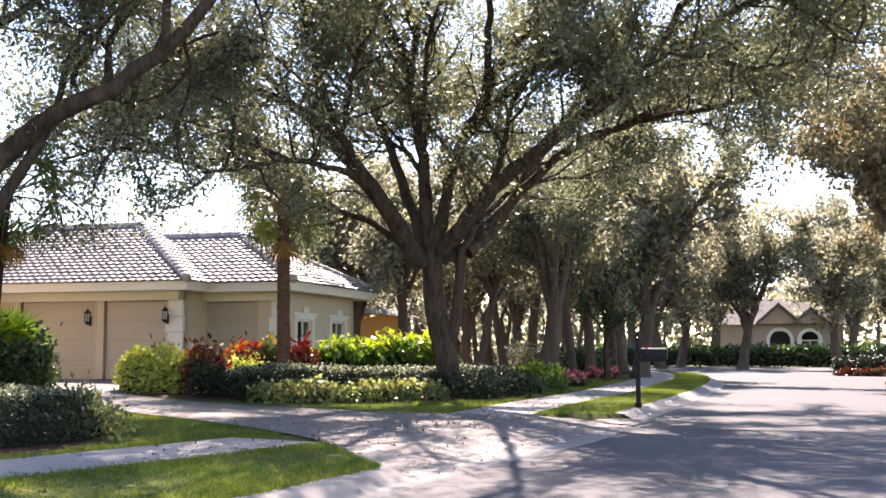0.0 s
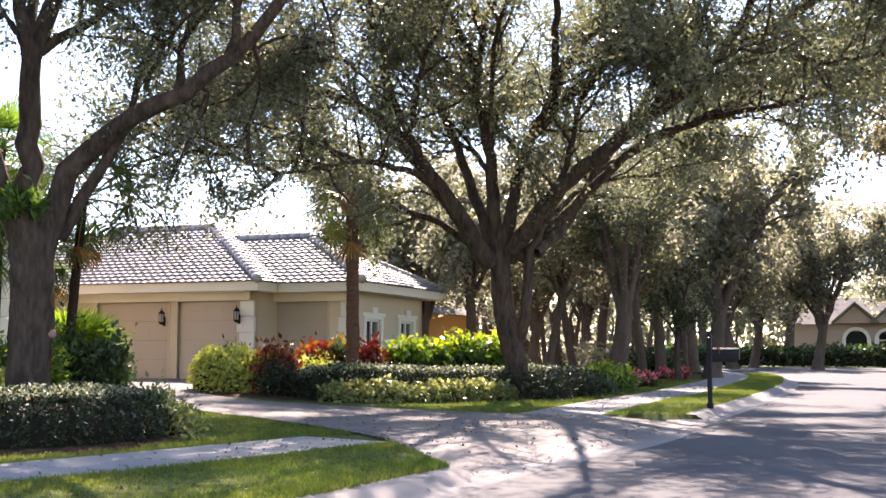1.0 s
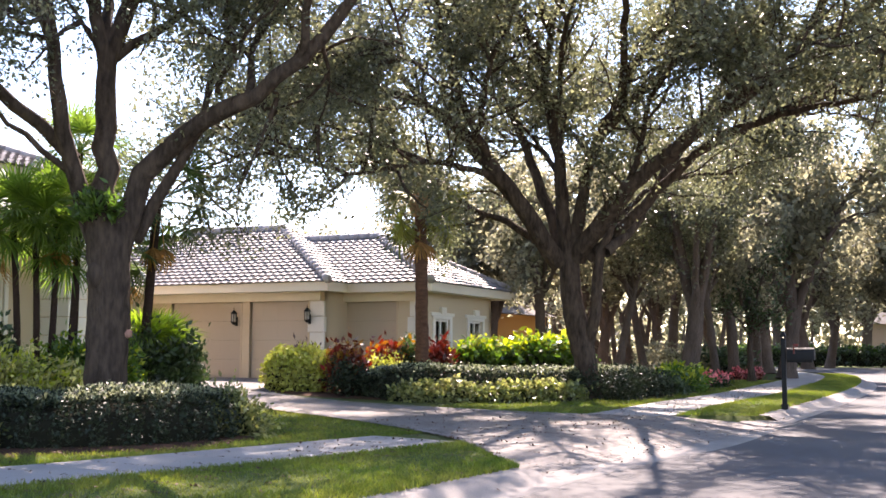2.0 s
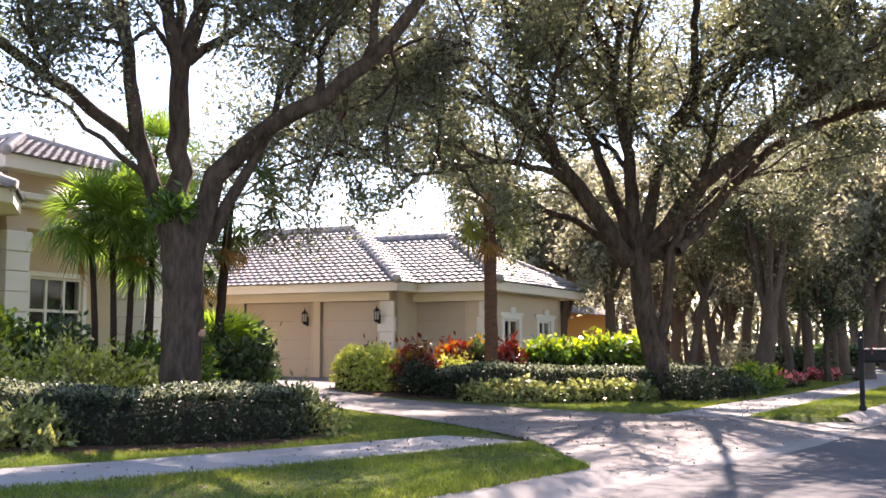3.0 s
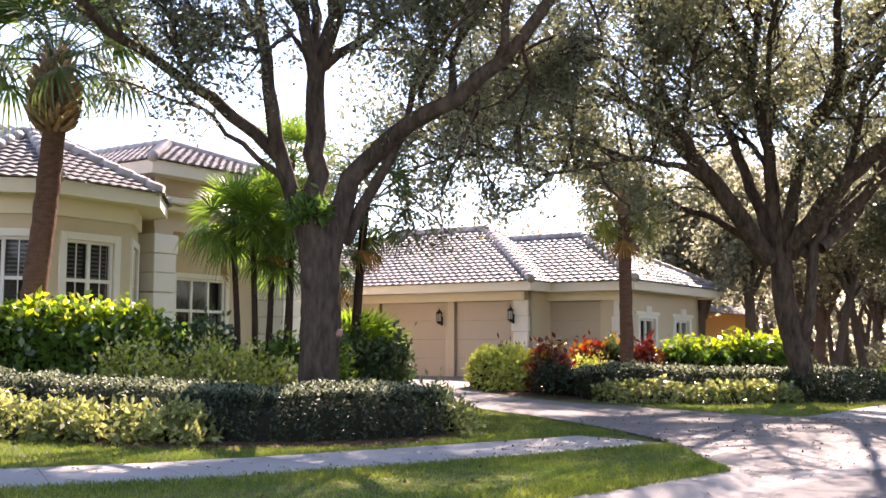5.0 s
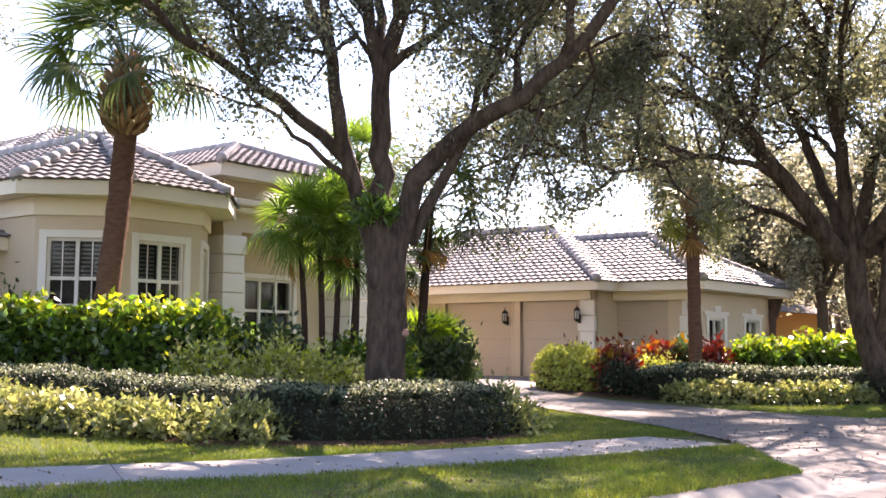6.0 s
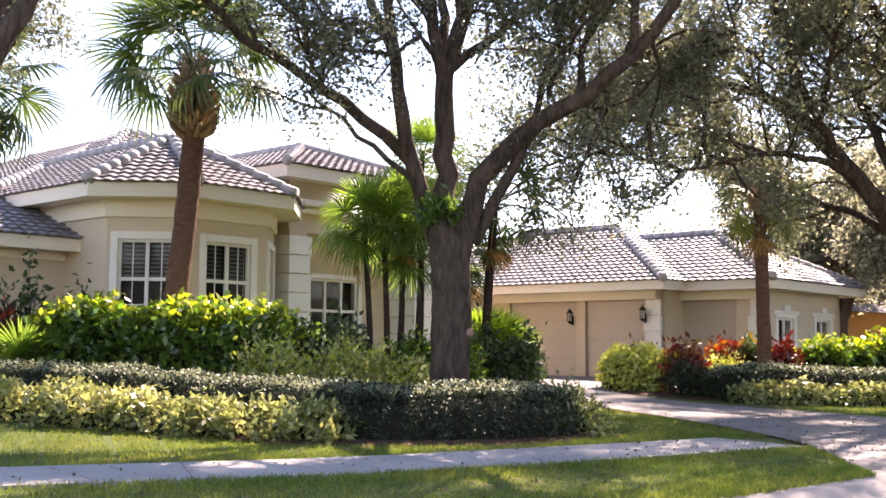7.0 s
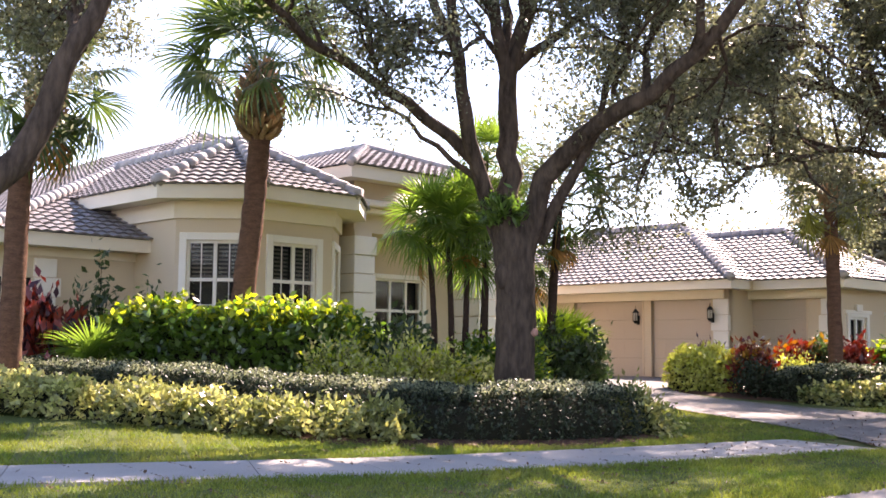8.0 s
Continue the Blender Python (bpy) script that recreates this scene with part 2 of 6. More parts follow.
def leaves_mesh(name, pts, size, rng, aspect=0.5, up=0.0, along=None, fold=0.12, vary=0.35):
    """One small folded leaf at each point, each an island of its own."""
    pts = np.asarray(pts, float)
    n = len(pts)
    d = rng.normal(size=(n, 3))
    if along is not None:
        d = d * 0.5 + along
    d /= np.linalg.norm(d, axis=1)[:, None]
    nn = rng.normal(size=(n, 3)) + np.array([0, 0, up])
    w = np.cross(d, nn)
    w /= np.linalg.norm(w, axis=1)[:, None] + 1e-9
    nn = np.cross(w, d)
    s = (size * (1 + vary * (rng.random(n) * 2 - 1)))[:, None]
    base, tip = pts - d * s / 2, pts + d * s / 2
    mid = pts - d * s * 0.05 + nn * s * fold
    l, r = mid + w * s * aspect / 2 - nn * s * fold * 1.6, mid - w * s * aspect / 2 - nn * s * fold * 1.6
    v = np.stack([base, r, tip, l], 1).reshape(-1, 3)
    me = raw(name, v, np.full(n, 4), np.arange(4 * n))
    return me


# ---- the lie of the land ----
KERB = smooth_line([(-18, -14.0), (-9.6, -4.4), (-3.9, 3.2), (-0.85, 9.3), (0.55, 12.6), (2.2, 15.95), (3.9, 21.0), (5.9, 26.6), (8.5, 34.4),
                    (10.7, 42), (12.6, 51), (13.2, 60), (11.5, 70), (7.0, 78), (-2, 84), (-20, 90)], 0.5)
K_TAN = np.gradient(KERB, axis=0)
K_TAN /= np.linalg.norm(K_TAN, axis=1)[:, None]
K_NOR = np.stack([-K_TAN[:, 1], K_TAN[:, 0]], 1)      # towards the lot


def off_kerb(x, y):
    """Distance from the kerb, positive on the lot's side, and the nearest station."""
    d = np.hypot(KERB[:, 0] - x, KERB[:, 1] - y)
    i = int(d.argmin())
    s = (x - KERB[i, 0]) * K_NOR[i, 0] + (y - KERB[i, 1]) * K_NOR[i, 1]
    return (d[i] if s > 0 else -d[i]), i


# outer edge of the sidewalk
WALK = smooth_line([(-22, -9.0), (-14.5, -1.2), (-7.45, 6.25), (-5.05, 8.6), (-3.55, 10.6), (-1.5, 13.8), (0.3, 16.9), (1.7, 20.1), (3.0, 24.2), (5.15, 30.1),
                    (7.3, 37.3), (9.4, 44.6), (11.0, 52), (11.6, 60), (10.0, 68), (6.0, 75.5)], 0.5)
W_TAN = np.gradient(WALK, axis=0)
W_TAN /= np.linalg.norm(W_TAN, axis=1)[:, None]
W_NOR = np.stack([-W_TAN[:, 1], W_TAN[:, 0]], 1)


def off_walk(x, y):
    d = np.hypot(WALK[:, 0] - x, WALK[:, 1] - y)
    i = int(d.argmin())
    s = (x - WALK[i, 0]) * W_NOR[i, 0] + (y - WALK[i, 1]) * W_NOR[i, 1]
    return (d[i] if s > 0 else -d[i]), i


def land(x, y):
    """Height of the lot: flat by the walk, rising gently to the house."""
    q, i = off_walk(x, y)
    if y > 50:
        return 0.12
    t = min(max((q - 3.0) / 10, 0), 1)
    return 0.12 + 0.33 * t * t * (3 - 2 * t)


def station(x, y):
    return off_kerb(x, y)[1]


def at(i, d, z=0.12):
    p = KERB[i] + K_NOR[i] * d
    return (p[0], p[1], z)


def strip(name, i0, i1, profile, material, kind="structure", label=""):
    """A strip along the kerb with a cross profile of (distance, height)."""
    vs, fs = [], []
    m = len(profile)
    for i in range(i0, i1 + 1):
        vs += [at(i, d, z) for d, z in profile]
    for i in range(i1 - i0):
        for k in range(m - 1):
            a = i * m + k
            fs.append((a, a + m, a + m + 1, a + 1))
    fs = np.array(fs)
    ob = part(name, raw(name, vs, np.full(len(fs), 4), fs[:, ::-1]), material)
    return tagged(ob, label, name.split("_")[0], "", kind)


# ground: one sheet to the horizon, a touch below the road
gs = np.array([(-2500, -2500, -0.06), (2500, -2500, -0.06), (2500, 2500, -0.06), (-2500, 2500, -0.06)])
tagged(part("ground", raw("ground", gs, [4], [0, 1, 2, 3]), M_GRASSG), "flat dull green ground reaching the horizon", "ground", "", "structure")

# road: from the kerb across to the far side, and round the bend
vs, fs = [], []
n_k = len(KERB)
for i in range(n_k):
    for d in (0.02, -2.5, -5, -7.5, -10):
        vs.append(at(i, d, 0.0 + 0.02 * (1 - abs(d + 5) / 5)))
for i in range(n_k - 1):
    for k in range(4):
        a = i * 5 + k
        fs.append((a, a + 1, a + 6, a + 5))
road = part("road", raw("road", vs, np.full(len(fs), 4), fs), M_ASPHALT)
tagged(road, "grey asphalt road dappled with tree shade", "road", "", "structure")
bm = bmesh.new()
bm.faces.new([bm.verts.new((x, y, -0.012)) for x, y in ((-24, -34), (40, -34), (46, 50), (44, 80), (30, 86), (14, 90), (-40, 110), (-40, 84), (7, 70), (10, 55), (0, 13), (-8, 2), (-24, -16))])
tagged(part("road", bm, M_ASPHALT), "wide grey asphalt street where the road bends", "road", "", "structure")

I_LV = station(-0.1, 11.0)       # where the driveway cuts the verge
I_RV = station(4.0, 20.2)
I_END = station(12.9, 64)
FULL = [(-0.06, -0.02), (-0.04, 0.018), (0.2, 0.028), (0.36, 0.115), (0.56, 0.13)]
DROP = [(-0.06, -0.02), (-0.04, 0.018), (0.28, 0.026), (0.5, 0.036), (0.74, 0.045)]
for a, b, prof, lab in ((0, I_LV, FULL, "pale concrete kerb and gutter along the road"), (I_LV, I_RV, DROP, "dropped concrete kerb across the driveway"),
                        (I_RV, n_k - 1, FULL, "pale concrete kerb following the bend")):
    strip("kerb_gutter", a, b, prof, M_KERB, label=lab)

# verges: grass between kerb and walk, cut back at the driveway's flare
def verge_point(j, f, span):
    """A place on the verge: j along it from 0 to 1, f across from walk to kerb."""
    (w0, w1), (k0, k1) = span
    a, b = w0 + (w1 - w0) * j, k0 + (k1 - k0) * j
    i, k = int(min(a, len(WALK) - 2)), int(min(b, n_k - 2))
    p = WALK[i] + (WALK[i + 1] - WALK[i]) * (a - i)
    q = KERB[k] + (KERB[k + 1] - KERB[k]) * (b - k) + K_NOR[k] * 0.52
    return p * (1 - f) + q * f


def w_station(x, y):
    return off_walk(x, y)[1]


SPAN_L = ((0, w_station(-1.6, 14.0)), (2, station(-0.1, 11.0)))
SPAN_R = ((w_station(1.6, 19.9), w_station(11.4, 56)), (station(4.0, 20.0), station(13.0, 56)))


def verge(span, label):
    vs, fs = [], []
    n = 150
    for i in range(n + 1):
        for k in range(7):
            p = verge_point(i / n, k / 6, span)
            vs.append((p[0], p[1], 0.135 + 0.025 * math.sin(k / 6 * math.pi) if 0 < k < 6 and 0 < i < n else 0.0))
    for i in range(n):
        for k in range(6):
            a = i * 7 + k
            fs.append((a, a + 7, a + 8, a + 1))
    ob = part("verge", raw("verge", vs, np.full(len(fs), 4), fs), M_GRASSG)
    tagged(ob, label, "verge", "", "structure")


verge(SPAN_L, "strip of green grass between kerb and sidewalk")
verge(SPAN_R, "curving strip of bright green grass beside the road")

# driveway: from the road between two flowing edges up to the garage
D_L = smooth_line([(-0.75, 10.6), (-0.95, 12.4), (-1.55, 14.0), (-2.1, 15.2), (-3.2, 17.0), (-4.3, 18.3), (-5.6, 19.4), (-7.6, 22.6), (-9.6, 26.3), (-11.5, 30.4), (-12.4, 32.2)], 0.2)
D_R = smooth_line([(3.9, 20.2), (3.1, 19.75), (1.65, 19.8), (0.6, 20.1), (-0.35, 20.4), (-2.4, 21.5), (-4.7, 22.1), (-6.2, 23.0), (-7.2, 24.6), (-7.4, 27.2), (-6.2, 29.9)], 0.2)


def inside(p, poly):
    c = False
    for (x0, y0), (x1, y1) in zip(poly, poly[1:] + poly[:1]):
        if (y0 > p[1]) != (y1 > p[1]) and p[0] < (x1 - x0) * (p[1] - y0) / (y1 - y0) + x0:
            c = not c
    return c


def resample(line, n):
    s = np.r_[0, np.cumsum(np.linalg.norm(np.diff(line, axis=0), axis=1))]
    t = np.linspace(0, s[-1], n)
    return np.stack([np.interp(t, s, line[:, k]) for k in range(line.shape[1])], 1)


def drive_z(x, y):
    q, i = off_kerb(x, y)
    if q < 2.0:
        return 0.018 + 0.127 * min(max((q - 0.3) / 1.7, 0), 1)
    return land(x, y) + 0.025


D_IN = [(D_L[::4], 1), (D_R[::-4], -1)]
D_INNER = []
for line, s in D_IN:
    for a in range(len(line)):
        t = line[min(a + 1, len(line) - 1)] - line[max(a - 1, 0)]
        t = t / (np.linalg.norm(t) + 1e-9)
        D_INNER.append((line[a][0] + t[1] * 0.75, line[a][1] - t[0] * 0.75))

# lot: the raised lawn behind the kerb
gx, gy = np.arange(-60, 22, 0.5), np.arange(-16, 92, 0.5)
idx, vs, fs = {}, [], []
for a, x in enumerate(gx):
    for b, y in enumerate(gy):
        q, i = off_kerb(x, y)
        if q > 0.9:
            idx[a, b] = len(vs)
            vs.append((x, y, land(x, y) - (0.12 if inside((x, y), D_INNER) or (q < 2.3 and I_LV - 1 <= i <= I_RV) else 0)))
for (a, b) in idx:
    if all(k in idx for k in ((a + 1, b), (a, b + 1), (a + 1, b + 1))):
        fs.append((idx[a, b], idx[a + 1, b], idx[a + 1, b + 1], idx[a, b + 1]))
tagged(part("lawn", raw("lawn", vs, np.full(len(fs), 4), fs), M_GRASSG), "short green lawn of the house lot", "lawn", "", "structure")

nu, nv = 150, 70
el, er = resample(D_L, nu), resample(D_R, nu)
vs, fn, lp = [], [], []
rng = np.random.default_rng(5)
for i in range(nu - 1):
    for k in range(nv):
        sh = 0.5 * (i % 2)
        c = []
        for (ii, kk) in ((i, k + sh), (i + 1, k + sh), (i + 1, k + 1 + sh), (i, k + 1 + sh)):
            f = min(kk / nv, 1.0)
            c.append(el[ii] * (1 - f) + er[ii] * f)
        c = np.array(c)
        mid = c.mean(0)
        c = mid + (c - mid) * 0.975
        dz = rng.random() * 0.006
        o = len(vs)
        vs += [(p[0], p[1], drive_z(*p) + dz) for p in c]
        fn.append(4)
        lp += [o, o + 3, o + 2, o + 1]
near = 5 * nv
pav = thing("driveway_edge", Matrix(), "", "")
for k in range(0, near):
    c4 = vs[4 * k:4 * k + 4]
    if len({tuple(np.round(c, 3)) for c in c4}) < 4:
        continue
    top = [(x, y, z + 0.004) for x, y, z in c4]
    bmp = bmesh.new()
    bl = [bmp.verts.new((x, y, z - 0.03)) for x, y, z in c4] + [bmp.verts.new(p) for p in top]
    for f in ((7, 6, 5, 4), (0, 1, 5, 4)[::-1], (1, 2, 6, 5)[::-1], (2, 3, 7, 6)[::-1], (3, 0, 4, 7)[::-1]):
        bmp.faces.new([bl[q] for q in f])
    part("paver", bmp, M_DRIVE, pav)
vs, fn, lp = vs[4 * near:], fn[near:], [q - 4 * near for q in lp[4 * near:]]
drv = part("paver", raw("paver", vs, fn, lp), M_DRIVE)
bed_v, bed_f = [], []
for i in range(nu):
    for k in range(9):
        p = el[i] * (1 - k / 8) + er[i] * k / 8
        bed_v.append((p[0], p[1], drive_z(*p) - (0.006 if 0 < k < 8 else 0.09)))
for i in range(nu - 1):
    for k in range(8):
        a = i * 9 + k
        bed_f.append((a, a + 1, a + 10, a + 9))
drive = part("driveway", raw("driveway", bed_v, np.full(len(bed_f), 4), np.array(bed_f)[:, ::-1]), M_KERB)
tagged(drive, "pale grey paver driveway curving up to the garage", "driveway", "", "structure")
drv.parent = drive
for ob in list(pav.children):
    ob.parent = drive
bpy.data.objects.remove(pav)
tagged(drv, "small grey-tan concrete pavers", kind="stuff")

# sidewalk: single slabs with open joints
walk_ob = thing("pavement", Matrix(), "pale concrete sidewalk of square slabs with fallen leaves", "sidewalk", "", "structure")
I_W0, I_W1 = w_station(-1.5, 13.8), w_station(1.5, 19.5)


def slab(i):
    vs = []
    for z in (0.06, 0.152):
        for a, d in ((i, 0.02), (i + 3, 0.02), (i + 3, 1.5), (i, 1.5)):
            p = WALK[a] + W_NOR[a] * d
            vs.append((p[0], p[1], z))
    c = np.mean(vs, 0)
    vs = [tuple(c[:2] + (np.array(v[:2]) - c[:2]) * 0.994) + (v[2],) for v in vs]
    bm = bmesh.new()
    bv = [bm.verts.new(v) for v in vs]
    for f in ((3, 2, 1, 0), (4, 5, 6, 7), (0, 1, 5, 4), (1, 2, 6, 5), (2, 3, 7, 6), (3, 0, 4, 7)):
        bm.faces.new([bv[k] for k in f])
    part("slab", bm, M_WALKC, walk_ob)


for i in range(2, w_station(11.6, 60), 3):
    if not (I_W0 - 2 < i + 1 < I_W1 + 1):
        slab(i)

# ---- the house: local x towards the street, y along it ----
HM = Matrix(((0.957, 0.29, 0, 0), (-0.29, 0.957, 0, 0), (0, 0, 1, 0), (0, 0, 0, 1)))
house = thing("house", HM, "single-storey tan stucco house with cream trim and grey tile hip roofs", "house")
FLOOR = 0.45
SINGLE = [0]


def wall_run(bm, a, b, z0, z1, thick, holes=()):
    """A wall from plan point a to b (outer face on the right-hand side), pierced by holes (s0, s1, z0, z1)."""
    a, b = Vector(a), Vector(b)
    d = b - a
    n = d.length
    d.normalize()
    m = Matrix(((d.x, -d.y, 0, a.x), (d.y, d.x, 0, a.y), (0, 0, 1, 0), (0, 0, 0, 1)))
    ss = sorted({0, n, *[h[0] for h in holes], *[h[1] for h in holes]})
    zs = sorted({z0, z1, *[h[2] for h in holes], *[h[3] for h in holes]})
    for s0, s1 in zip(ss, ss[1:]):
        for w0, w1 in zip(zs, zs[1:]):
            if not any(h[0] <= s0 + 1e-6 and s1 <= h[1] + 1e-6 and h[2] <= w0 + 1e-6 and w1 <= h[3] + 1e-6 for h in holes):
                box(bm, s0, s1, 0, thick, w0, w1, m)
    bmesh.ops.remove_doubles(bm, verts=bm.verts[:], dist=0.0005)
    return m


def window(m, s0, s1, z0, z1, surround=0.14, cols=2, rail=None, shutters=True, muntins=True, label="white-framed window with glass panes"):
    """A framed window in a wall whose frame is m (x along, y inwards)."""
    wm = m @ Matrix.Translation((0, 0, 0))
    rows = []
    f = 0.06
    rows += [(s0 - surround, s0, -0.05, 0.02, z0 - surround * 0.6, z1 + surround), (s1, s1 + surround, -0.05, 0.02, z0 - surround * 0.6, z1 + surround),
             (s0, s1, -0.05, 0.02, z1, z1 + surround), (s0, s1, -0.07, 0.02, z0 - surround * 0.6, z0)]
    win = part("window", boxes(rows, 0.006, wm), M_WHITE, house, label)
    rows = [(s0, s0 + f, 0.03, 0.1, z0, z1), (s1 - f, s1, 0.03, 0.1, z0, z1), (s0 + f, s1 - f, 0.03, 0.1, z1 - f, z1), (s0 + f, s1 - f, 0.03, 0.1, z0, z0 + f)]
    for c in range(1, cols):
        x = s0 + (s1 - s0) * c / cols
        rows.append((x - 0.035, x + 0.035, 0.028, 0.095, z0 + f, z1 - f))
    if rail:
        for c in range(cols):
            x0, x1 = s0 + (s1 - s0) * c / cols + 0.04, s0 + (s1 - s0) * (c + 1) / cols - 0.04
            rows.append((x0, x1, 0.032, 0.09, rail - 0.035, rail + 0.035))
    part("frame", boxes(rows, 0, wm), M_WHITE, win)
    if muntins:
        mr = []
        for c in range(cols):
            x = s0 + (s1 - s0) * (c + 0.5) / cols
            mr.append((x - 0.009, x + 0.009, 0.05, 0.066, z0 + f, z1 - f))
            lo, hi = z0 + f, (rail or z1) - 0.04
            mr.append((s0 + (s1 - s0) * c / cols + 0.05, s0 + (s1 - s0) * (c + 1) / cols - 0.05, 0.052, 0.064, lo + (hi - lo) * 0.62, lo + (hi - lo) * 0.62 + 0.018))
        part("muntin", boxes(mr, 0, wm), M_WHITE, win)
    bm = boxes([(s0 + 0.02, s1 - 0.02, 0.068, 0.074, z0 + 0.02, z1 - 0.02)], 0, wm)
    pane = part("pane", bm, M_GLASS, win)
    pane.visible_shadow = False
    if shutters:
        sr = []
        z = (rail or z0) + 0.06
        while z < z1 - 0.1:
            sr.append((s0 + 0.07, (s0 + s1) / 2 - 0.045, 0.17, 0.21, z, z + 0.035))
            sr.append(((s0 + s1) / 2 + 0.045, s1 - 0.07, 0.17, 0.21, z, z + 0.035))
            z += 0.085
        part("shutter", boxes(sr, 0, wm), M_SHUT, win, "pale louvred inside shutters")
    # added sheet close behind the pane, standing in for a dark interior
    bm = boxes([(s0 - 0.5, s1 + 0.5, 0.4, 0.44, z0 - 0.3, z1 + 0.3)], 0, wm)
    part("room_back", bm, M_DARKROOM, win, "near-black sheet behind the glass, for the room's shade")
    return win


# one tile, curved across and raised at its lower edge
TW, TL, TE = 0.25, 0.32, 0.26


def tile_shape():
    xs = np.linspace(0, 1, 8)
    n = len(xs)
    hz = 0.03 * np.sin(np.pi * np.clip(xs * 1.2 - 0.06, 0, 1)) + 0.004
    top = [(x * TW, 0.0, 0.048 + z) for x, z in zip(xs, hz)] + [(x * TW, TL, z) for x, z in zip(xs, hz)]
    butt = [(x * TW, 0.0, 0.048 + z) for x, z in zip(xs, hz)] + [(x * TW, 0.006, 0.008 + z) for x, z in zip(xs, hz)]
    v = np.array(top + butt)
    f = [(k, k + 1, n + k + 1, n + k) for k in range(n - 1)] + [(3 * n + k, 3 * n + k + 1, 2 * n + k + 1, 2 * n + k) for k in range(n - 1)]
    return v, np.array(f)


T_V, T_F = tile_shape()
tile_single = raw("tile", T_V, np.full(len(T_F), 4), T_F)
tile_single.materials.append(M_TILEO)
tile_single.polygons.foreach_set("use_smooth", np.ones(len(T_F), bool))


def tiled(pts, roof, singles=0, seed=1):
    """A roof plane: a deck under rows of tiles. pts: corners in 3D, the eave first and anticlockwise from above."""
    P = [Vector(p) for p in pts]
    e = (P[1] - P[0]).normalized()
    nrm = (P[1] - P[0]).cross(P[-1] - P[0]).normalized()
    if nrm.z < 0:
        nrm = -nrm
    s = nrm.cross(e).normalized()
    m = Matrix(((e.x, s.x, nrm.x, P[0].x), (e.y, s.y, nrm.y, P[0].y), (e.z, s.z, nrm.z, P[0].z), (0, 0, 0, 1)))
    inv = m.inverted()
    flat = [(inv @ p).to_2d() for p in P]
    poly = [(p.x, p.y) for p in flat]
    bm = bmesh.new()
    bm.faces.new([bm.verts.new(p - nrm * 0.012) for p in P])
    part("deck", bm, M_TILE, roof)
    x0, x1 = min(p[0] for p in poly), max(p[0] for p in poly)
    y1 = max(p[1] for p in poly)
    vs, fs, o, made = [], [], 0, 0
    r = np.random.default_rng(seed)
    R = np.array(m.to_3x3())
    org = np.array(m.translation)
    row = 0
    y = -0.06
    while y < y1:
        x = x0 - TW + (row % 2) * 0.0
        while x < x1:
            if inside((x + TW / 2, y + TL * 0.45), poly) or inside((x + TW * 0.3, y + TL * 0.5), poly):
                jit = r.normal(0, 0.006, 3)
                if made < singles and x + TW / 2 > 0:
                    ob = new("tile", tile_single)
                    ob.parent = roof
                    ob.matrix_local = m @ Matrix.Translation((x + jit[0], y + jit[1], 0.004 + abs(jit[2]) * 0.4))
                    made += 1
                else:
                    v = (T_V + np.array([x + jit[0], y + jit[1], 0.004 + abs(jit[2]) * 0.4])) @ R.T + org
                    vs.append(v), fs.append(T_F + o)
                    o += len(v)
            x += TW
        y += TE
        row += 1
    if vs:
        fs = np.vstack(fs)
        me = raw("tile_field", np.vstack(vs), np.full(len(fs), 4), fs)
        me.polygons.foreach_set("use_smooth", np.ones(len(fs), bool))
        ob = part("tile_field", me, M_TILE, roof)
        tagged(ob, kind="stuff")


def caps(a, b, roof, r=0.13):
    """Overlapping half-round cap tiles along a hip or ridge."""
    a, b = np.array(a, float), np.array(b, float)
    L = np.linalg.norm(b - a)
    n = max(1, int(L / 0.36))
    v, f = tube([(0, 0, 0.015), (0, 0.46, 0)], r * 0.95, r * 0.82, 10)
    me = raw("ridge_cap", v, [4] * len(f) + [10, 10], list(f.ravel()) + list(range(9, -1, -1)) + list(range(len(v) - 10, len(v))))
    me.materials.append(M_CAP)
    d = Vector(b - a).normalized()
    x = d.cross(Vector((0, 0, 1))).normalized()
    z = x.cross(d)
    for k in range(n):
        p = a + (b - a) * (k - 0.05) / n
        ob = new("ridge_cap", me)
        ob.parent = roof
        ob.matrix_local = Matrix(((x.x, d.x, z.x, p[0]), (x.y, d.y, z.y, p[1]), (x.z, d.z, z.z, p[2] + 0.05), (0, 0, 0, 1)))


def eave(bm, poly, z0, z1, t=0.05):
    """Fascia boards round an anticlockwise plan polygon, mitred."""
    n = len(poly)
    P = [Vector(p) for p in poly]
    inn = []
    for i in range(n):
        a, b, c = P[i - 1], P[i], P[(i + 1) % n]
        d1, d2 = (b - a).normalized(), (c - b).normalized()
        n1, n2 = Vector((-d1.y, d1.x)), Vector((-d2.y, d2.x))
        bis = (n1 + n2).normalized()
        inn.append(b + bis * t / max(0.3, bis.dot(n1)))
    for i in range(n):
        j = (i + 1) % n
        lo = [bm.verts.new((p.x, p.y, z)) for z in (z0, z1) for p in (P[i], P[j], inn[j], inn[i])]
        for f in ((3, 2, 1, 0), (4, 5, 6, 7), (0, 1, 5, 4), (1, 2, 6, 5), (2, 3, 7, 6), (3, 0, 4, 7)):
            bm.faces.new([lo[k] for k in f])
    return inn


def inset(poly, t):
    bm = bmesh.new()
    r = eave(bm, poly, 0, 1, t)
    bm.free()
    return [(p.x, p.y) for p in r]


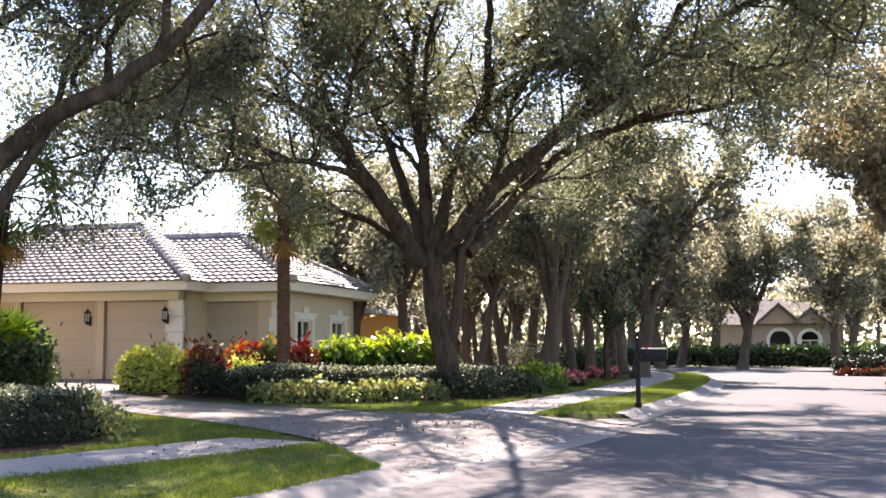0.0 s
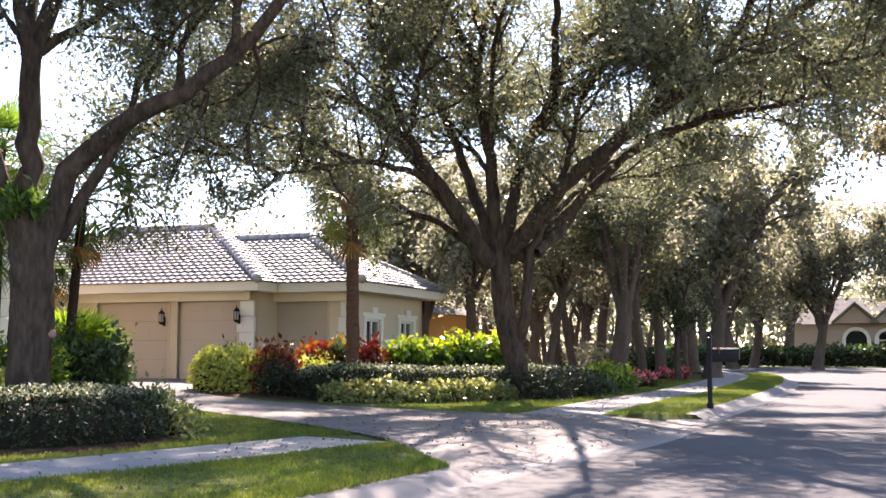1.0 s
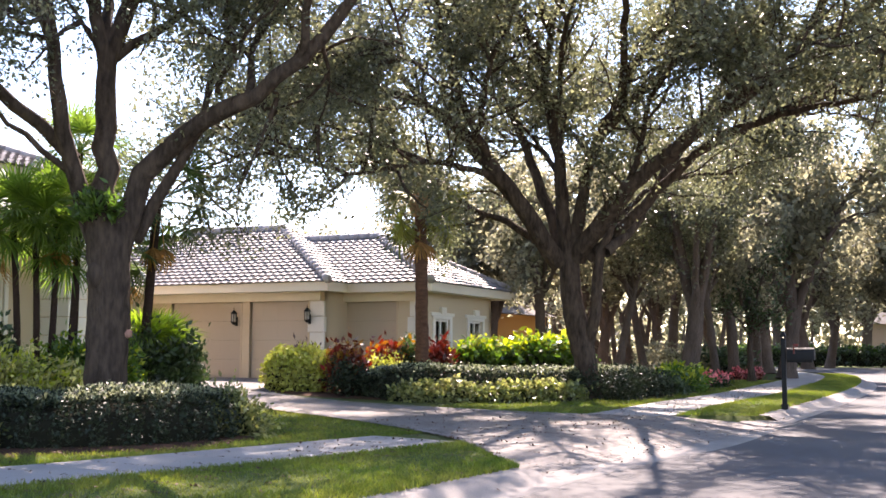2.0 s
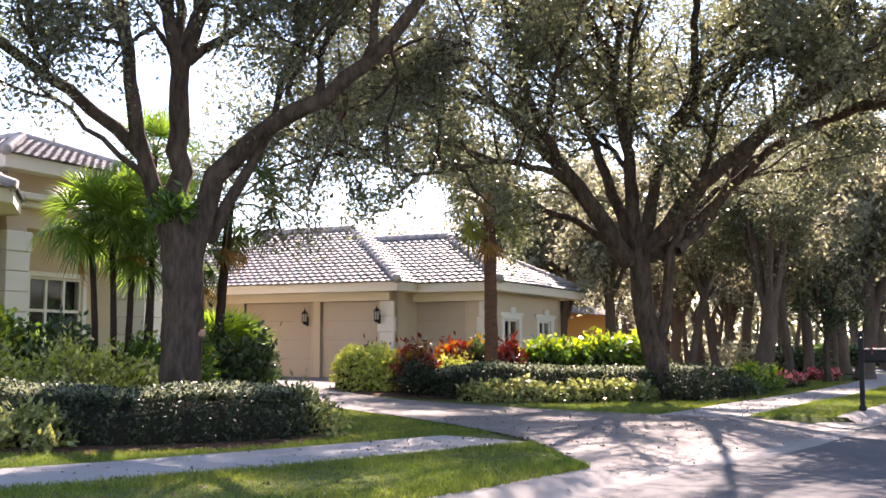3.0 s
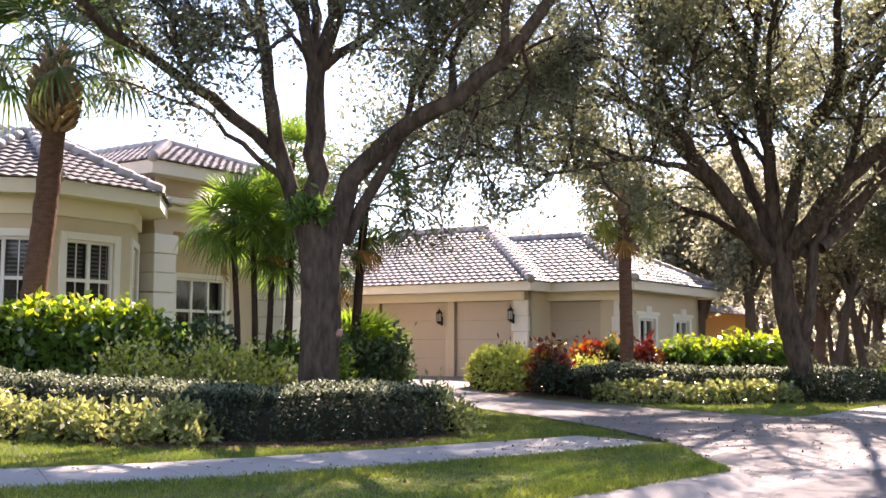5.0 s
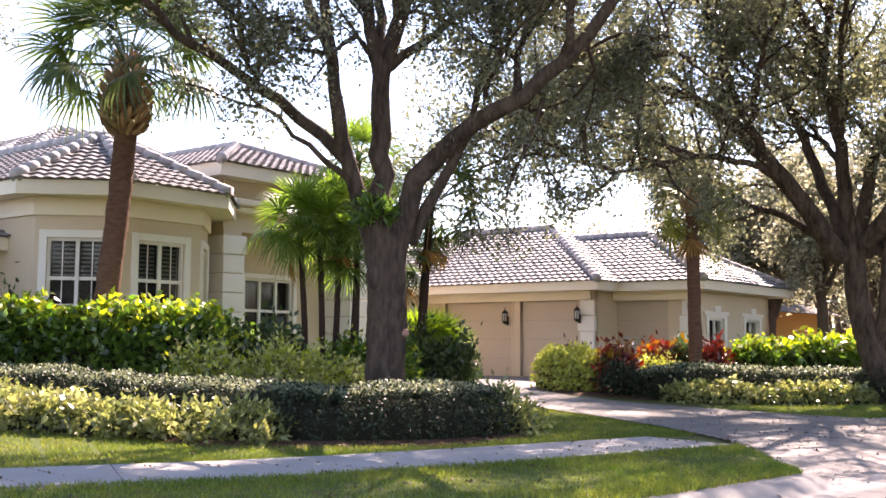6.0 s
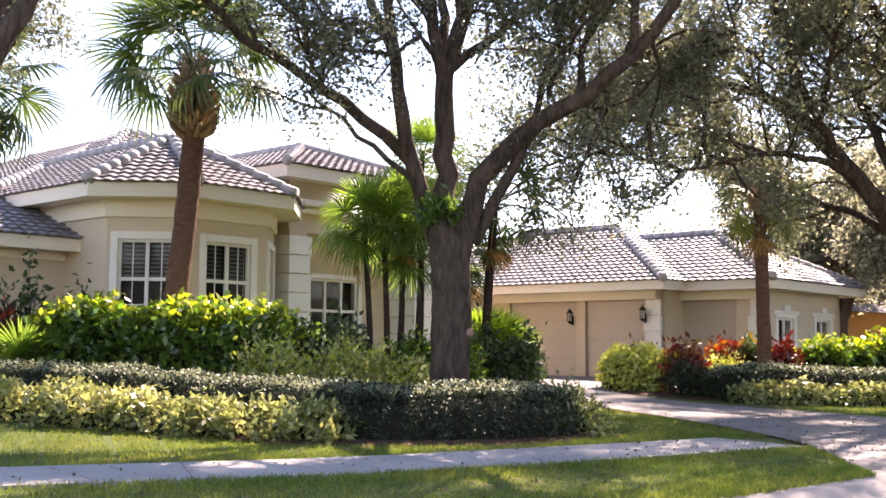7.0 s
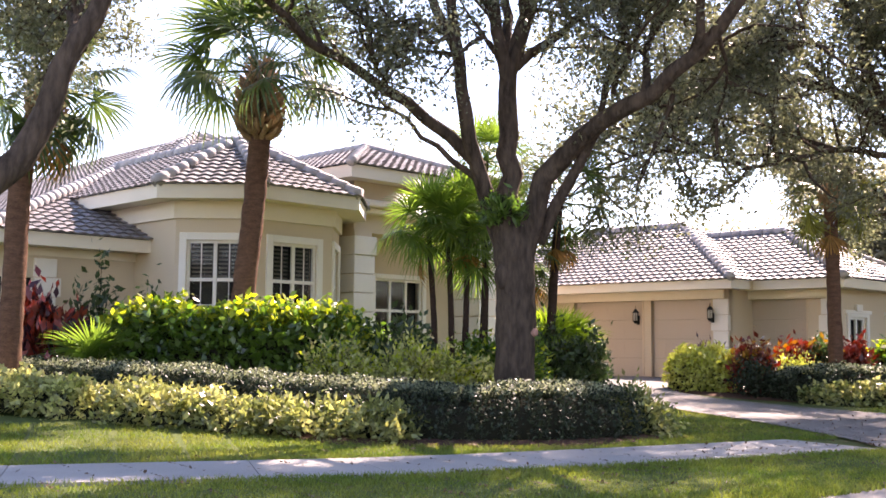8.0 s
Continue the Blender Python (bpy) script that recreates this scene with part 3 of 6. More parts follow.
def eaves(poly, z0, z1, over, frieze=0.24):
    """Fascia, soffit and the frieze below it, as parts of the house."""
    bm = bmesh.new()
    eave(bm, poly, z0, z1, 0.05)
    part("fascia", bm, M_TRIM, house, "cream painted fascia board")
    bm = bmesh.new()
    lo = inset(poly, 0.04)
    prism(bm, lo, z0 + 0.02, z0 + 0.045)
    part("soffit", bm, M_TRIM, house)
    if frieze:
        bm = bmesh.new()
        eave(bm, inset(poly, over - 0.07), z0 - frieze, z0 + 0.015, 0.1)
        part("frieze", bm, M_TRIM, house, "cream moulded frieze under the eaves")


S = 0.5   # roof slope

# garage: a block of two doors, and a third bay set back
Z0, Z1 = 2.95, 3.2
GA = [(-15.35, 26.5), (-15.35, 36.5), (-27.5, 36.5), (-27.5, 26.5)]
GB = [(-12.7, 27.65), (-12.7, 34.35), (-19.0, 34.35), (-19.0, 27.65)]
eaves(GA, Z0, Z1, 0.7)
eaves(GB, Z0 - 0.004, Z1 - 0.004, 0.7)
roof_a = part("roof", boxes([(-27.3, -15.6, 26.8, 36.2, 3.1, 3.14)]), M_TILE, house, "grey tiled hip roof over the garage")
w = 4.1
za = Z1 + S * w
A1, A2 = (-15.35 - w, 26.5 + w, za), (-27.5 + w, 26.5 + w, za)
tiled([(-27.5, 26.5, Z1), (-15.35, 26.5, Z1), A1, A2], roof_a, seed=2)
tiled([(-15.35, 26.5, Z1), (-15.35, 36.5, Z1), (-15.35 - w, 36.5 - w, za), A1], roof_a, seed=3)
bm = bmesh.new()
for q in ([(-15.35, 36.5, Z1), (-27.5, 36.5, Z1), (-27.5 + w, 36.5 - w, za), (-15.35 - w, 36.5 - w, za)],
          [(-27.5, 36.5, Z1), (-27.5, 26.5, Z1), A2, (-27.5 + w, 36.5 - w, za)], [A1, A2, (-27.5 + w, 36.5 - w, za), (-15.35 - w, 36.5 - w, za)]):
    bm.faces.new([bm.verts.new(p) for p in q])
part("deck", bm, M_TILE, roof_a)
caps((-15.35, 26.5, Z1), A1, roof_a)
caps(A1, A2, roof_a)
roof_b = part("roof", boxes([(-18.8, -13.0, 28.0, 34.4, 3.1, 3.14)]), M_TILE, house, "grey tiled hip roof over the third garage bay")
w = 3.35
zb = Z1 + S * w
B1, B2 = (-12.7 - w, 27.65 + w, zb), (-20.5, 27.65 + w, zb)
tiled([(-20.5, 27.65, Z1), (-12.7, 27.65, Z1), B1, B2], roof_b, seed=4)
tiled([(-12.7, 27.65, Z1), (-12.7, 34.35, Z1), (-12.7 - w, 34.35 - w, zb), B1], roof_b, seed=5)
caps((-12.7, 27.65, Z1), B1, roof_b)
caps(B1, B2, roof_b)
caps((-12.7, 34.35, Z1), (-12.7 - w, 34.35 - w, zb), roof_b)

bm = bmesh.new()
HEAD = 2.7
gm = wall_run(bm, (-26.8, 27.2), (-15.85, 27.2), FLOOR - 0.2, 3.1, 0.22,
              [(26.8 - 21.25, 26.8 - 18.72, FLOOR - 0.2, HEAD), (26.8 - 18.4, 26.8 - 16.4, FLOOR - 0.2, HEAD)])
part("wall", bm, M_STUCCO, house, "tan stucco garage wall")
bm = bmesh.new()
wall_run(bm, (-15.85, 27.2), (-15.85, 28.62), FLOOR - 0.2, 3.1, 0.22)
gb_m = wall_run(bm, (-16.05, 28.4), (-13.3, 28.4), FLOOR - 0.2, 3.1, 0.22, [(0.15, 1.9, FLOOR - 0.2, HEAD)])
sm = wall_run(bm, (-13.3, 28.4), (-13.3, 33.7), FLOOR - 0.2, 3.1, 0.22, [(0.78, 1.85, 1.15, 2.2), (3.4, 4.45, 1.15, 2.2)])
wall_run(bm, (-13.3, 33.7), (-26.8, 33.7), FLOOR - 0.2, 3.1, 0.22)
wall_run(bm, (-26.8, 35.0), (-26.8, 27.2), FLOOR - 0.2, 3.1, 0.22)
part("wall", bm, M_STUCCO, house, "tan stucco garage wall")


def garage_door(m, s0, s1):
    d = thing("garage_door", Matrix(), "", "")
    d.parent = house
    n, h = 4, (HEAD - FLOOR) / 4
    for k in range(n):
        rows = [(s0, s1, 0.12, 0.16, FLOOR + k * h + 0.002, FLOOR + (k + 1) * h - 0.002)]
        cw = (s1 - s0) / 4
        for c in range(4):
            rows.append((s0 + c * cw + 0.1, s0 + (c + 1) * cw - 0.1, 0.117, 0.124, FLOOR + k * h + 0.1, FLOOR + (k + 1) * h - 0.1))
        part("panel", boxes(rows, 0.004, m), M_GDOOR, d)
    rows = [(s0 - 0.06, s0, -0.02, 0.15, FLOOR, HEAD + 0.07), (s1, s1 + 0.06, -0.02, 0.15, FLOOR, HEAD + 0.07), (s0, s1, -0.02, 0.15, HEAD, HEAD + 0.07)]
    part("door_frame", boxes(rows, 0.004, m), M_STUCCO, d)
    return d


garage_door(gm, 26.8 - 21.25, 26.8 - 18.72)
garage_door(gm, 26.8 - 18.4, 26.8 - 16.4)
garage_door(gb_m, 0.15, 1.9)
# added near-black sheets in place of the garage's shaded inside
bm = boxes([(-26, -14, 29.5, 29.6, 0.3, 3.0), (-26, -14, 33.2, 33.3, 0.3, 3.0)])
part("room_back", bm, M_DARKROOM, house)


def quoins(x, y, xw, yw, z0, z1, n, big=0.05):
    """A column of alternately wide and narrow white blocks, round a corner."""
    h = (z1 - z0) / n
    for k in range(n):
        g = big if k % 2 else 0.0
        bm = boxes([(x - xw - g, x + 0.03, y - 0.03, y + yw + g, z0 + k * h + 0.008, z0 + (k + 1) * h - 0.008)], 0.008)
        part("quoin", bm, M_WHITE, house)


quoins(-15.87, 27.17, 0.44, 0.06, FLOOR, 2.7, 5, 0.07)
quoins(-13.32, 28.37, 0.38, 0.06, FLOOR, 2.7, 5, 0.07)
for s0 in (0.78, 3.4):
    window(sm, s0, s0 + 1.07, 1.15, 2.2, 0.16, 2, None, False, False, "small white-framed garage window with a stepped head")
    part("keystone", boxes([(s0 + 0.35, s0 + 0.72, -0.09, 0.0, 2.36, 2.56), (s0 - 0.3, s0 + 1.37, -0.06, 0.0, 2.3, 2.4)], 0.01, sm), M_WHITE, house)


def lantern(x, y, z):
    """A wall lantern: bracket, cage, roof, glass."""
    t = thing("wall_lantern", HM @ pose(x, y, z) @ Matrix.Scale(0.85, 4), "black metal wall lantern with glass beside the garage door", "lamp", "garage lanterns")
    part("bracket", boxes([(-0.05, 0.05, -0.03, 0.0, -0.42, -0.1), (-0.02, 0.02, -0.17, -0.03, -0.36, -0.3)], 0.004), M_IRON, t)
    bm = bmesh.new()
    for k in range(6):
        a = k * math.pi / 3
        box(bm, -0.008, 0.008, -0.008, 0.008, -0.28, 0.0, Matrix.Translation((0.095 * math.cos(a), -0.18 + 0.095 * math.sin(a), 0)))
    bmesh.ops.create_cone(bm, cap_ends=True, segments=6, radius1=0.13, radius2=0.03, depth=0.12, matrix=pose(0, -0.18, 0.06))
    bmesh.ops.create_cone(bm, cap_ends=True, segments=6, radius1=0.02, radius2=0.004, depth=0.12, matrix=pose(0, -0.18, 0.17))
    bmesh.ops.create_cone(bm, cap_ends=True, segments=6, radius1=0.03, radius2=0.11, depth=0.1, matrix=pose(0, -0.18, -0.33))
    part("cage", bm, M_IRON, t)
    bm = bmesh.new()
    bmesh.ops.create_cone(bm, cap_ends=True, segments=6, radius1=0.08, radius2=0.085, depth=0.26, matrix=pose(0, -0.18, -0.14))
    part("lamp_glass", bm, M_LAMPG, t)


lantern(-18.85, 27.19, 2.35)
lantern(-16.3, 27.13, 2.39)

# left wing: a long low wall under a big hip roof
L0, L1 = 3.2, 3.46
bm = bmesh.new()
eave(bm, [(-20.4, 8.4), (-20.4, 12.55), (-34, 12.55), (-34, 8.4)], L0, L1, 0.06)
part("fascia", bm, M_TRIM, house, "cream painted fascia board")
bm = bmesh.new()
prism(bm, [(-20.45, 8.45), (-20.45, 12.5), (-33.9, 12.5), (-33.9, 8.45)], L0 + 0.02, L0 + 0.045)
part("soffit", bm, M_TRIM, house)
bm = boxes([(-21.1, -21.0, 9.0, 12.0, L0 - 0.16, L0 + 0.015)], 0.01)
part("frieze", bm, M_TRIM, house)
roof_c = part("roof", boxes([(-33, -20.8, 8.8, 12.4, L1 - 0.1, L1 - 0.06)]), M_TILE, house, "large grey tiled hip roof with rows of curved tiles")
w = 11.4
zc = L1 + 0.42 * w
C1 = (-20.4 - w, 8.4 + w, zc)
tiled([(-20.4, 8.4, L1), (-20.4, 12.6, L1), (-20.4 - 4.2 * 0.0, 12.6, L1), (-20.4 - w, 8.4 + w + 2, zc), C1], roof_c, singles=150, seed=6)
tiled([(-38, 8.4, L1), (-20.4, 8.4, L1), C1, (-38, 8.4 + w, zc)], roof_c, seed=7)
caps((-20.4, 8.4, L1), C1, roof_c, 0.15)
bm = bmesh.new()
lm = wall_run(bm, (-21.05, 9.0), (-21.05, 13.0), 0.2, 3.3, 0.22, [(0.0, 0.62, 0.2, 2.6)])
wall_run(bm, (-34, 9.0), (-21.05, 9.0), 0.2, 3.3, 0.22)
part("wall", bm, M_STUCCO, house, "tan stucco wall of the side wing")
quoins(-21.0, 9.62, 0.2, 0.42, 0.3, 3.0, 7, 0.1)
part("door", boxes([(-0.1, 0.62, 0.12, 0.16, 0.3, 2.6)], 0.004, lm), M_IRON, house, "dark door at the wall's end")

# bay: an octagon with tall windows under its own roof
B0, B1Z = 4.2, 4.48
OCT = [(-19.2, 11.2), (-17.7, 12.7), (-17.7, 15.2), (-19.2, 16.7), (-23.0, 16.7), (-23.0, 11.2)]
eaves(OCT, B0, B1Z, 0.6, 0.34)
WO = inset(OCT, 0.6)
bm = bmesh.new()
wins = []
for k in (5, 0, 1, 2, 3):
    a, b = WO[k], WO[(k + 1) % 6]
    n = math.hypot(b[0] - a[0], b[1] - a[1])
    holes = []
    if k in (0, 1, 2):
        hw = min(0.58, n / 2 - 0.24)
        holes = [(n / 2 - hw, n / 2 + hw, 1.25, 3.42)]
    m = wall_run(bm, a, b, 0.2, 4.3, 0.24, holes)
    if holes:
        wins.append((m, holes[0]))
part("wall", bm, M_STUCCO, house, "tan stucco bay wall with three faces")
for m, hl in wins:
    window(m, hl[0], hl[1], hl[2], hl[3], 0.15, 2, 2.62, True, True, "tall white-framed bay window with louvred shutters")
roof_d = part("roof", boxes([(-22.5, -18.6, 12.2, 15.6, B1Z - 0.1, B1Z - 0.06)]), M_TILE, house, "grey tiled bay roof with broad hip caps")
w = 2.75
zd = B1Z + S * w
apx = (-17.7 - w, 13.95, zd)
tiled([(-17.7, 12.7, B1Z), (-17.7, 15.2, B1Z), apx], roof_d, singles=90, seed=8)
tiled([(-19.2, 11.2, B1Z), (-17.7, 12.7, B1Z), apx], roof_d, singles=40, seed=9)
tiled([(-17.7, 15.2, B1Z), (-19.2, 16.7, B1Z), apx], roof_d, seed=10)
tiled([(-25, 11.2, B1Z), (-19.2, 11.2, B1Z), apx, (-25, 13.95, zd)], roof_d, seed=11)
tiled([(-19.2, 16.7, B1Z), (-25, 16.7, B1Z), (-25, 13.95, zd), apx], roof_d, seed=12)
for p in OCT[:4]:
    caps((p[0], p[1], B1Z), apx, roof_d, 0.15)
caps(apx, (-26, 13.95, zd), roof_d, 0.14)

# entrance tower
T0, T1 = 5.2, 5.5
TW_P = [(-19.1, 16.15), (-19.1, 22.3), (-29, 22.3), (-29, 16.15)]
eaves(TW_P, T0, T1, 0.55, 0.0)
roof_e = part("roof", boxes([(-28, -19.5, 16.6, 21.9, T1 - 0.1, T1 - 0.06)]), M_TILE, house, "grey tiled hip roof of the entrance tower")
w = 3.075
zt = T1 + 0.36 * w
E1 = (-19.1 - w, 16.15 + w, zt)
tiled([(-19.1, 16.15, T1), (-19.1, 22.3, T1), E1], roof_e, seed=13)
tiled([(-29, 16.15, T1), (-19.1, 16.15, T1), E1, (-29, 16.15 + w, zt)], roof_e, seed=14)
caps((-19.1, 16.15, T1), E1, roof_e, 0.14)
caps((-19.1, 22.3, T1), E1, roof_e, 0.14)
caps(E1, (-29, 16.15 + w, zt), roof_e, 0.14)
tiled([(-19.1, 22.3, T1), (-29, 22.3, T1), (-29, 16.15 + w, zt), E1], roof_e, seed=18)
bm = bmesh.new()
box(bm, -28.5, -19.62, 16.68, 21.8, 4.0, 5.3)
part("wall", bm, M_STUCCO, house, "tan stucco tower wall above the entrance")
bm = bmesh.new()
box(bm, -28.4, -19.3, 16.45, 22.05, 4.6, 4.76, bevel=0.03)
box(bm, -28.4, -19.42, 16.54, 21.97, 4.44, 4.59, bevel=0.03)
part("cornice", bm, M_TRIM, house, "cream stone cornice band")
bm = bmesh.new()
em = wall_run(bm, (-20.5, 17.2), (-20.5, 21.8), 0.2, 4.1, 0.25, [(0.95, 2.6, 0.45, 3.0)])
wall_run(bm, (-28.5, 16.9), (-20.3, 16.9), 0.2, 4.1, 0.25)
wall_run(bm, (-20.5, 21.8), (-28.5, 21.8), 0.2, 4.1, 0.25)
part("wall", bm, M_STUCCO, house, "tan stucco entrance wall")
window(em, 0.95, 2.6, 0.5, 3.0, 0.12, 3, 2.2, False, False, "white-framed glazed entrance with dark panes")


def pier(y0, y1):
    n, z0, h = 8, 0.3, 0.45
    for k in range(n):
        last = k == n - 1
        g = 0.03 if last else 0.0
        bm = boxes([(-20.6 - g, -19.48 + g, y0 - g, y1 + g, z0 + k * h + (0.0 if last else 0.012), z0 + (k + 1) * h - 0.012)], 0.012)
        part("pier_block", bm, M_WHITE, house, "" if k else "white rusticated pier block")
    part("pier_core", boxes([(-20.55, -19.55, y0 + 0.05, y1 - 0.05, 0.2, 4.05)]), M_STUCCO, house)


pier(16.6, 17.25)
pier(20.9, 21.55)
# main body behind, under the highest roof
part("wall", boxes([(-36, -23.6, 12.5, 24.0, 0.2, 4.4), (-23.6, -22.0, 24.0, 27.3, 0.2, 3.0)]), M_STUCCO, house, "tan stucco main wall")
roof_f = part("roof", boxes([(-36, -23.4, 12.8, 24.2, 4.4, 4.44)]), M_TILE, house, "high grey tiled main roof")
F1, F2 = (-27.8, 17.4, 7.45), (-27.8, 19.8, 7.45)
tiled([(-22.6, 12.4, 4.5), (-22.6, 24.6, 4.5), F2, F1], roof_f, seed=15)
tiled([(-37, 12.4, 4.5), (-22.6, 12.4, 4.5), F1], roof_f, seed=16)
tiled([(-22.6, 24.6, 4.5), (-37, 24.6, 4.5), F2], roof_f, seed=17)
caps((-22.6, 12.4, 4.5), F1, roof_f)
caps((-22.6, 24.6, 4.5), F2, roof_f)
caps(F1, F2, roof_f)

# ---- trees ----
def polyline(pts, step=0.3):
    return smooth_line(pts, step)


def grow(path, rng, start, step, reach, twigs, out_t, out_l, r=0.045, lift=0.35, spread=0.9):
    """Side branches and twigs along a limb; fills lists of tubes and of leaf places."""
    seg = np.linalg.norm(np.diff(path, axis=0), axis=1)
    s = np.r_[0, np.cumsum(seg)]
    x = start * s[-1]
    while x <= s[-1] + 1e-6:
        p = np.array([np.interp(x, s, path[:, k]) for k in range(3)])
        q = np.array([np.interp(min(x + 0.3, s[-1]), s, path[:, k]) for k in range(3)])
        o = np.array([np.interp(max(x - 0.3, 0), s, path[:, k]) for k in range(3)])
        t = (q - o) / (np.linalg.norm(q - o) + 1e-9)
        for _ in range(1 if x < s[-1] - 0.1 else 3):
            d = rng.normal(size=3)
            d -= t * (d @ t)
            d /= np.linalg.norm(d) + 1e-9
            d = d * spread + t * 0.6 + np.array([0, 0, lift])
            d /= np.linalg.norm(d)
            L = reach * (0.55 + 0.75 * rng.random())
            pts = [p]
            for k in range(5):
                d = d + rng.normal(size=3) * 0.22 + np.array([0, 0, 0.05])
                d /= np.linalg.norm(d)
                pts.append(pts[-1] + d * L / 5)
            pts = np.array(pts)
            out_t.append(tube(pts, r * (0.6 + 0.5 * rng.random()), 0.008, 4))
            for k in range(1, 6):
                for _ in range(twigs):
                    dd = rng.normal(size=3) + d * 0.6 + np.array([0, 0, 0.15])
                    dd /= np.linalg.norm(dd)
                    tl = 0.35 + 0.5 * rng.random()
                    tip = pts[k] + dd * tl
                    out_l.append((pts[k], tip))
                    if rng.random() < 0.2:
                        out_t.append(tube([pts[k], (pts[k] + tip) / 2 + rng.normal(size=3) * 0.04, tip], 0.011, 0.004, 3))
        x += step * (0.7 + 0.6 * rng.random())


def scatter(twigs, n, rng, fuzz=0.13):
    a = np.array([t[0] for t in twigs])
    b = np.array([t[1] for t in twigs])
    tuft = np.repeat(np.interp(fuzz, (0.1, 0.15, 0.25), (0.08, 0.25, 0.5)) + rng.random(len(a) // 20 + 1) ** 2, 20)[:len(a)]   # some branches are leafier
    i = rng.choice(len(a), n, p=tuft / tuft.sum())
    f = (0.25 + 0.8 * rng.random(n))[:, None]
    return a[i] * (1 - f) + b[i] * f + rng.normal(size=(n, 3)) * fuzz


def tree(name, trunk, limbs, r0, r1, leaf_n, leaf_s, leaf_m, label, seed, reach=1.6, twigs=4, step=0.55, bark=None, group="street trees", fuzz=0.13, root=True):
    """A tree: trunk, main limbs with their branches, and a crown of single leaves. limbs: (points, thick, thin, leafy from)."""
    rng = np.random.default_rng(seed)
    bark = bark or M_BARK
    base = Vector(trunk[0])
    t = thing(name, Matrix.Translation(base), label, "tree", group)
    off = np.array(base)
    tp = polyline(trunk, 0.18) - off
    n = len(tp)
    v, f = tube(tp, r0, r1, 20, 0.8, 0.15, rng)
    if root:
        zz = v[:, 2] - v[:, 2].min()
        c = np.array(tp[0][:2])
        k = 1 + 0.45 * np.exp(-zz / 0.22)
        v[:, :2] = c + (v[:, :2] - c) * k[:, None]
    part("trunk", tubes_mesh("trunk", [(v, f)]), bark, t)
    twig_all = []
    for pts, a, b, st in limbs:
        lp = polyline(pts, 0.3) - off
        lp[1:-1] += rng.normal(size=(len(lp) - 2, 3)) * 0.025
        items = [tube(lp, a, b, 10, 0.9, 0.10, rng)]
        grow(lp, rng, st, step, reach, twigs, items, twig_all)
        part("limb", tubes_mesh("limb", items), bark, t)
    part("crown", leaves_mesh("crown", scatter(twig_all, leaf_n, rng, fuzz), leaf_s, rng, 0.5, 0.4), leaf_m, t)
    return t


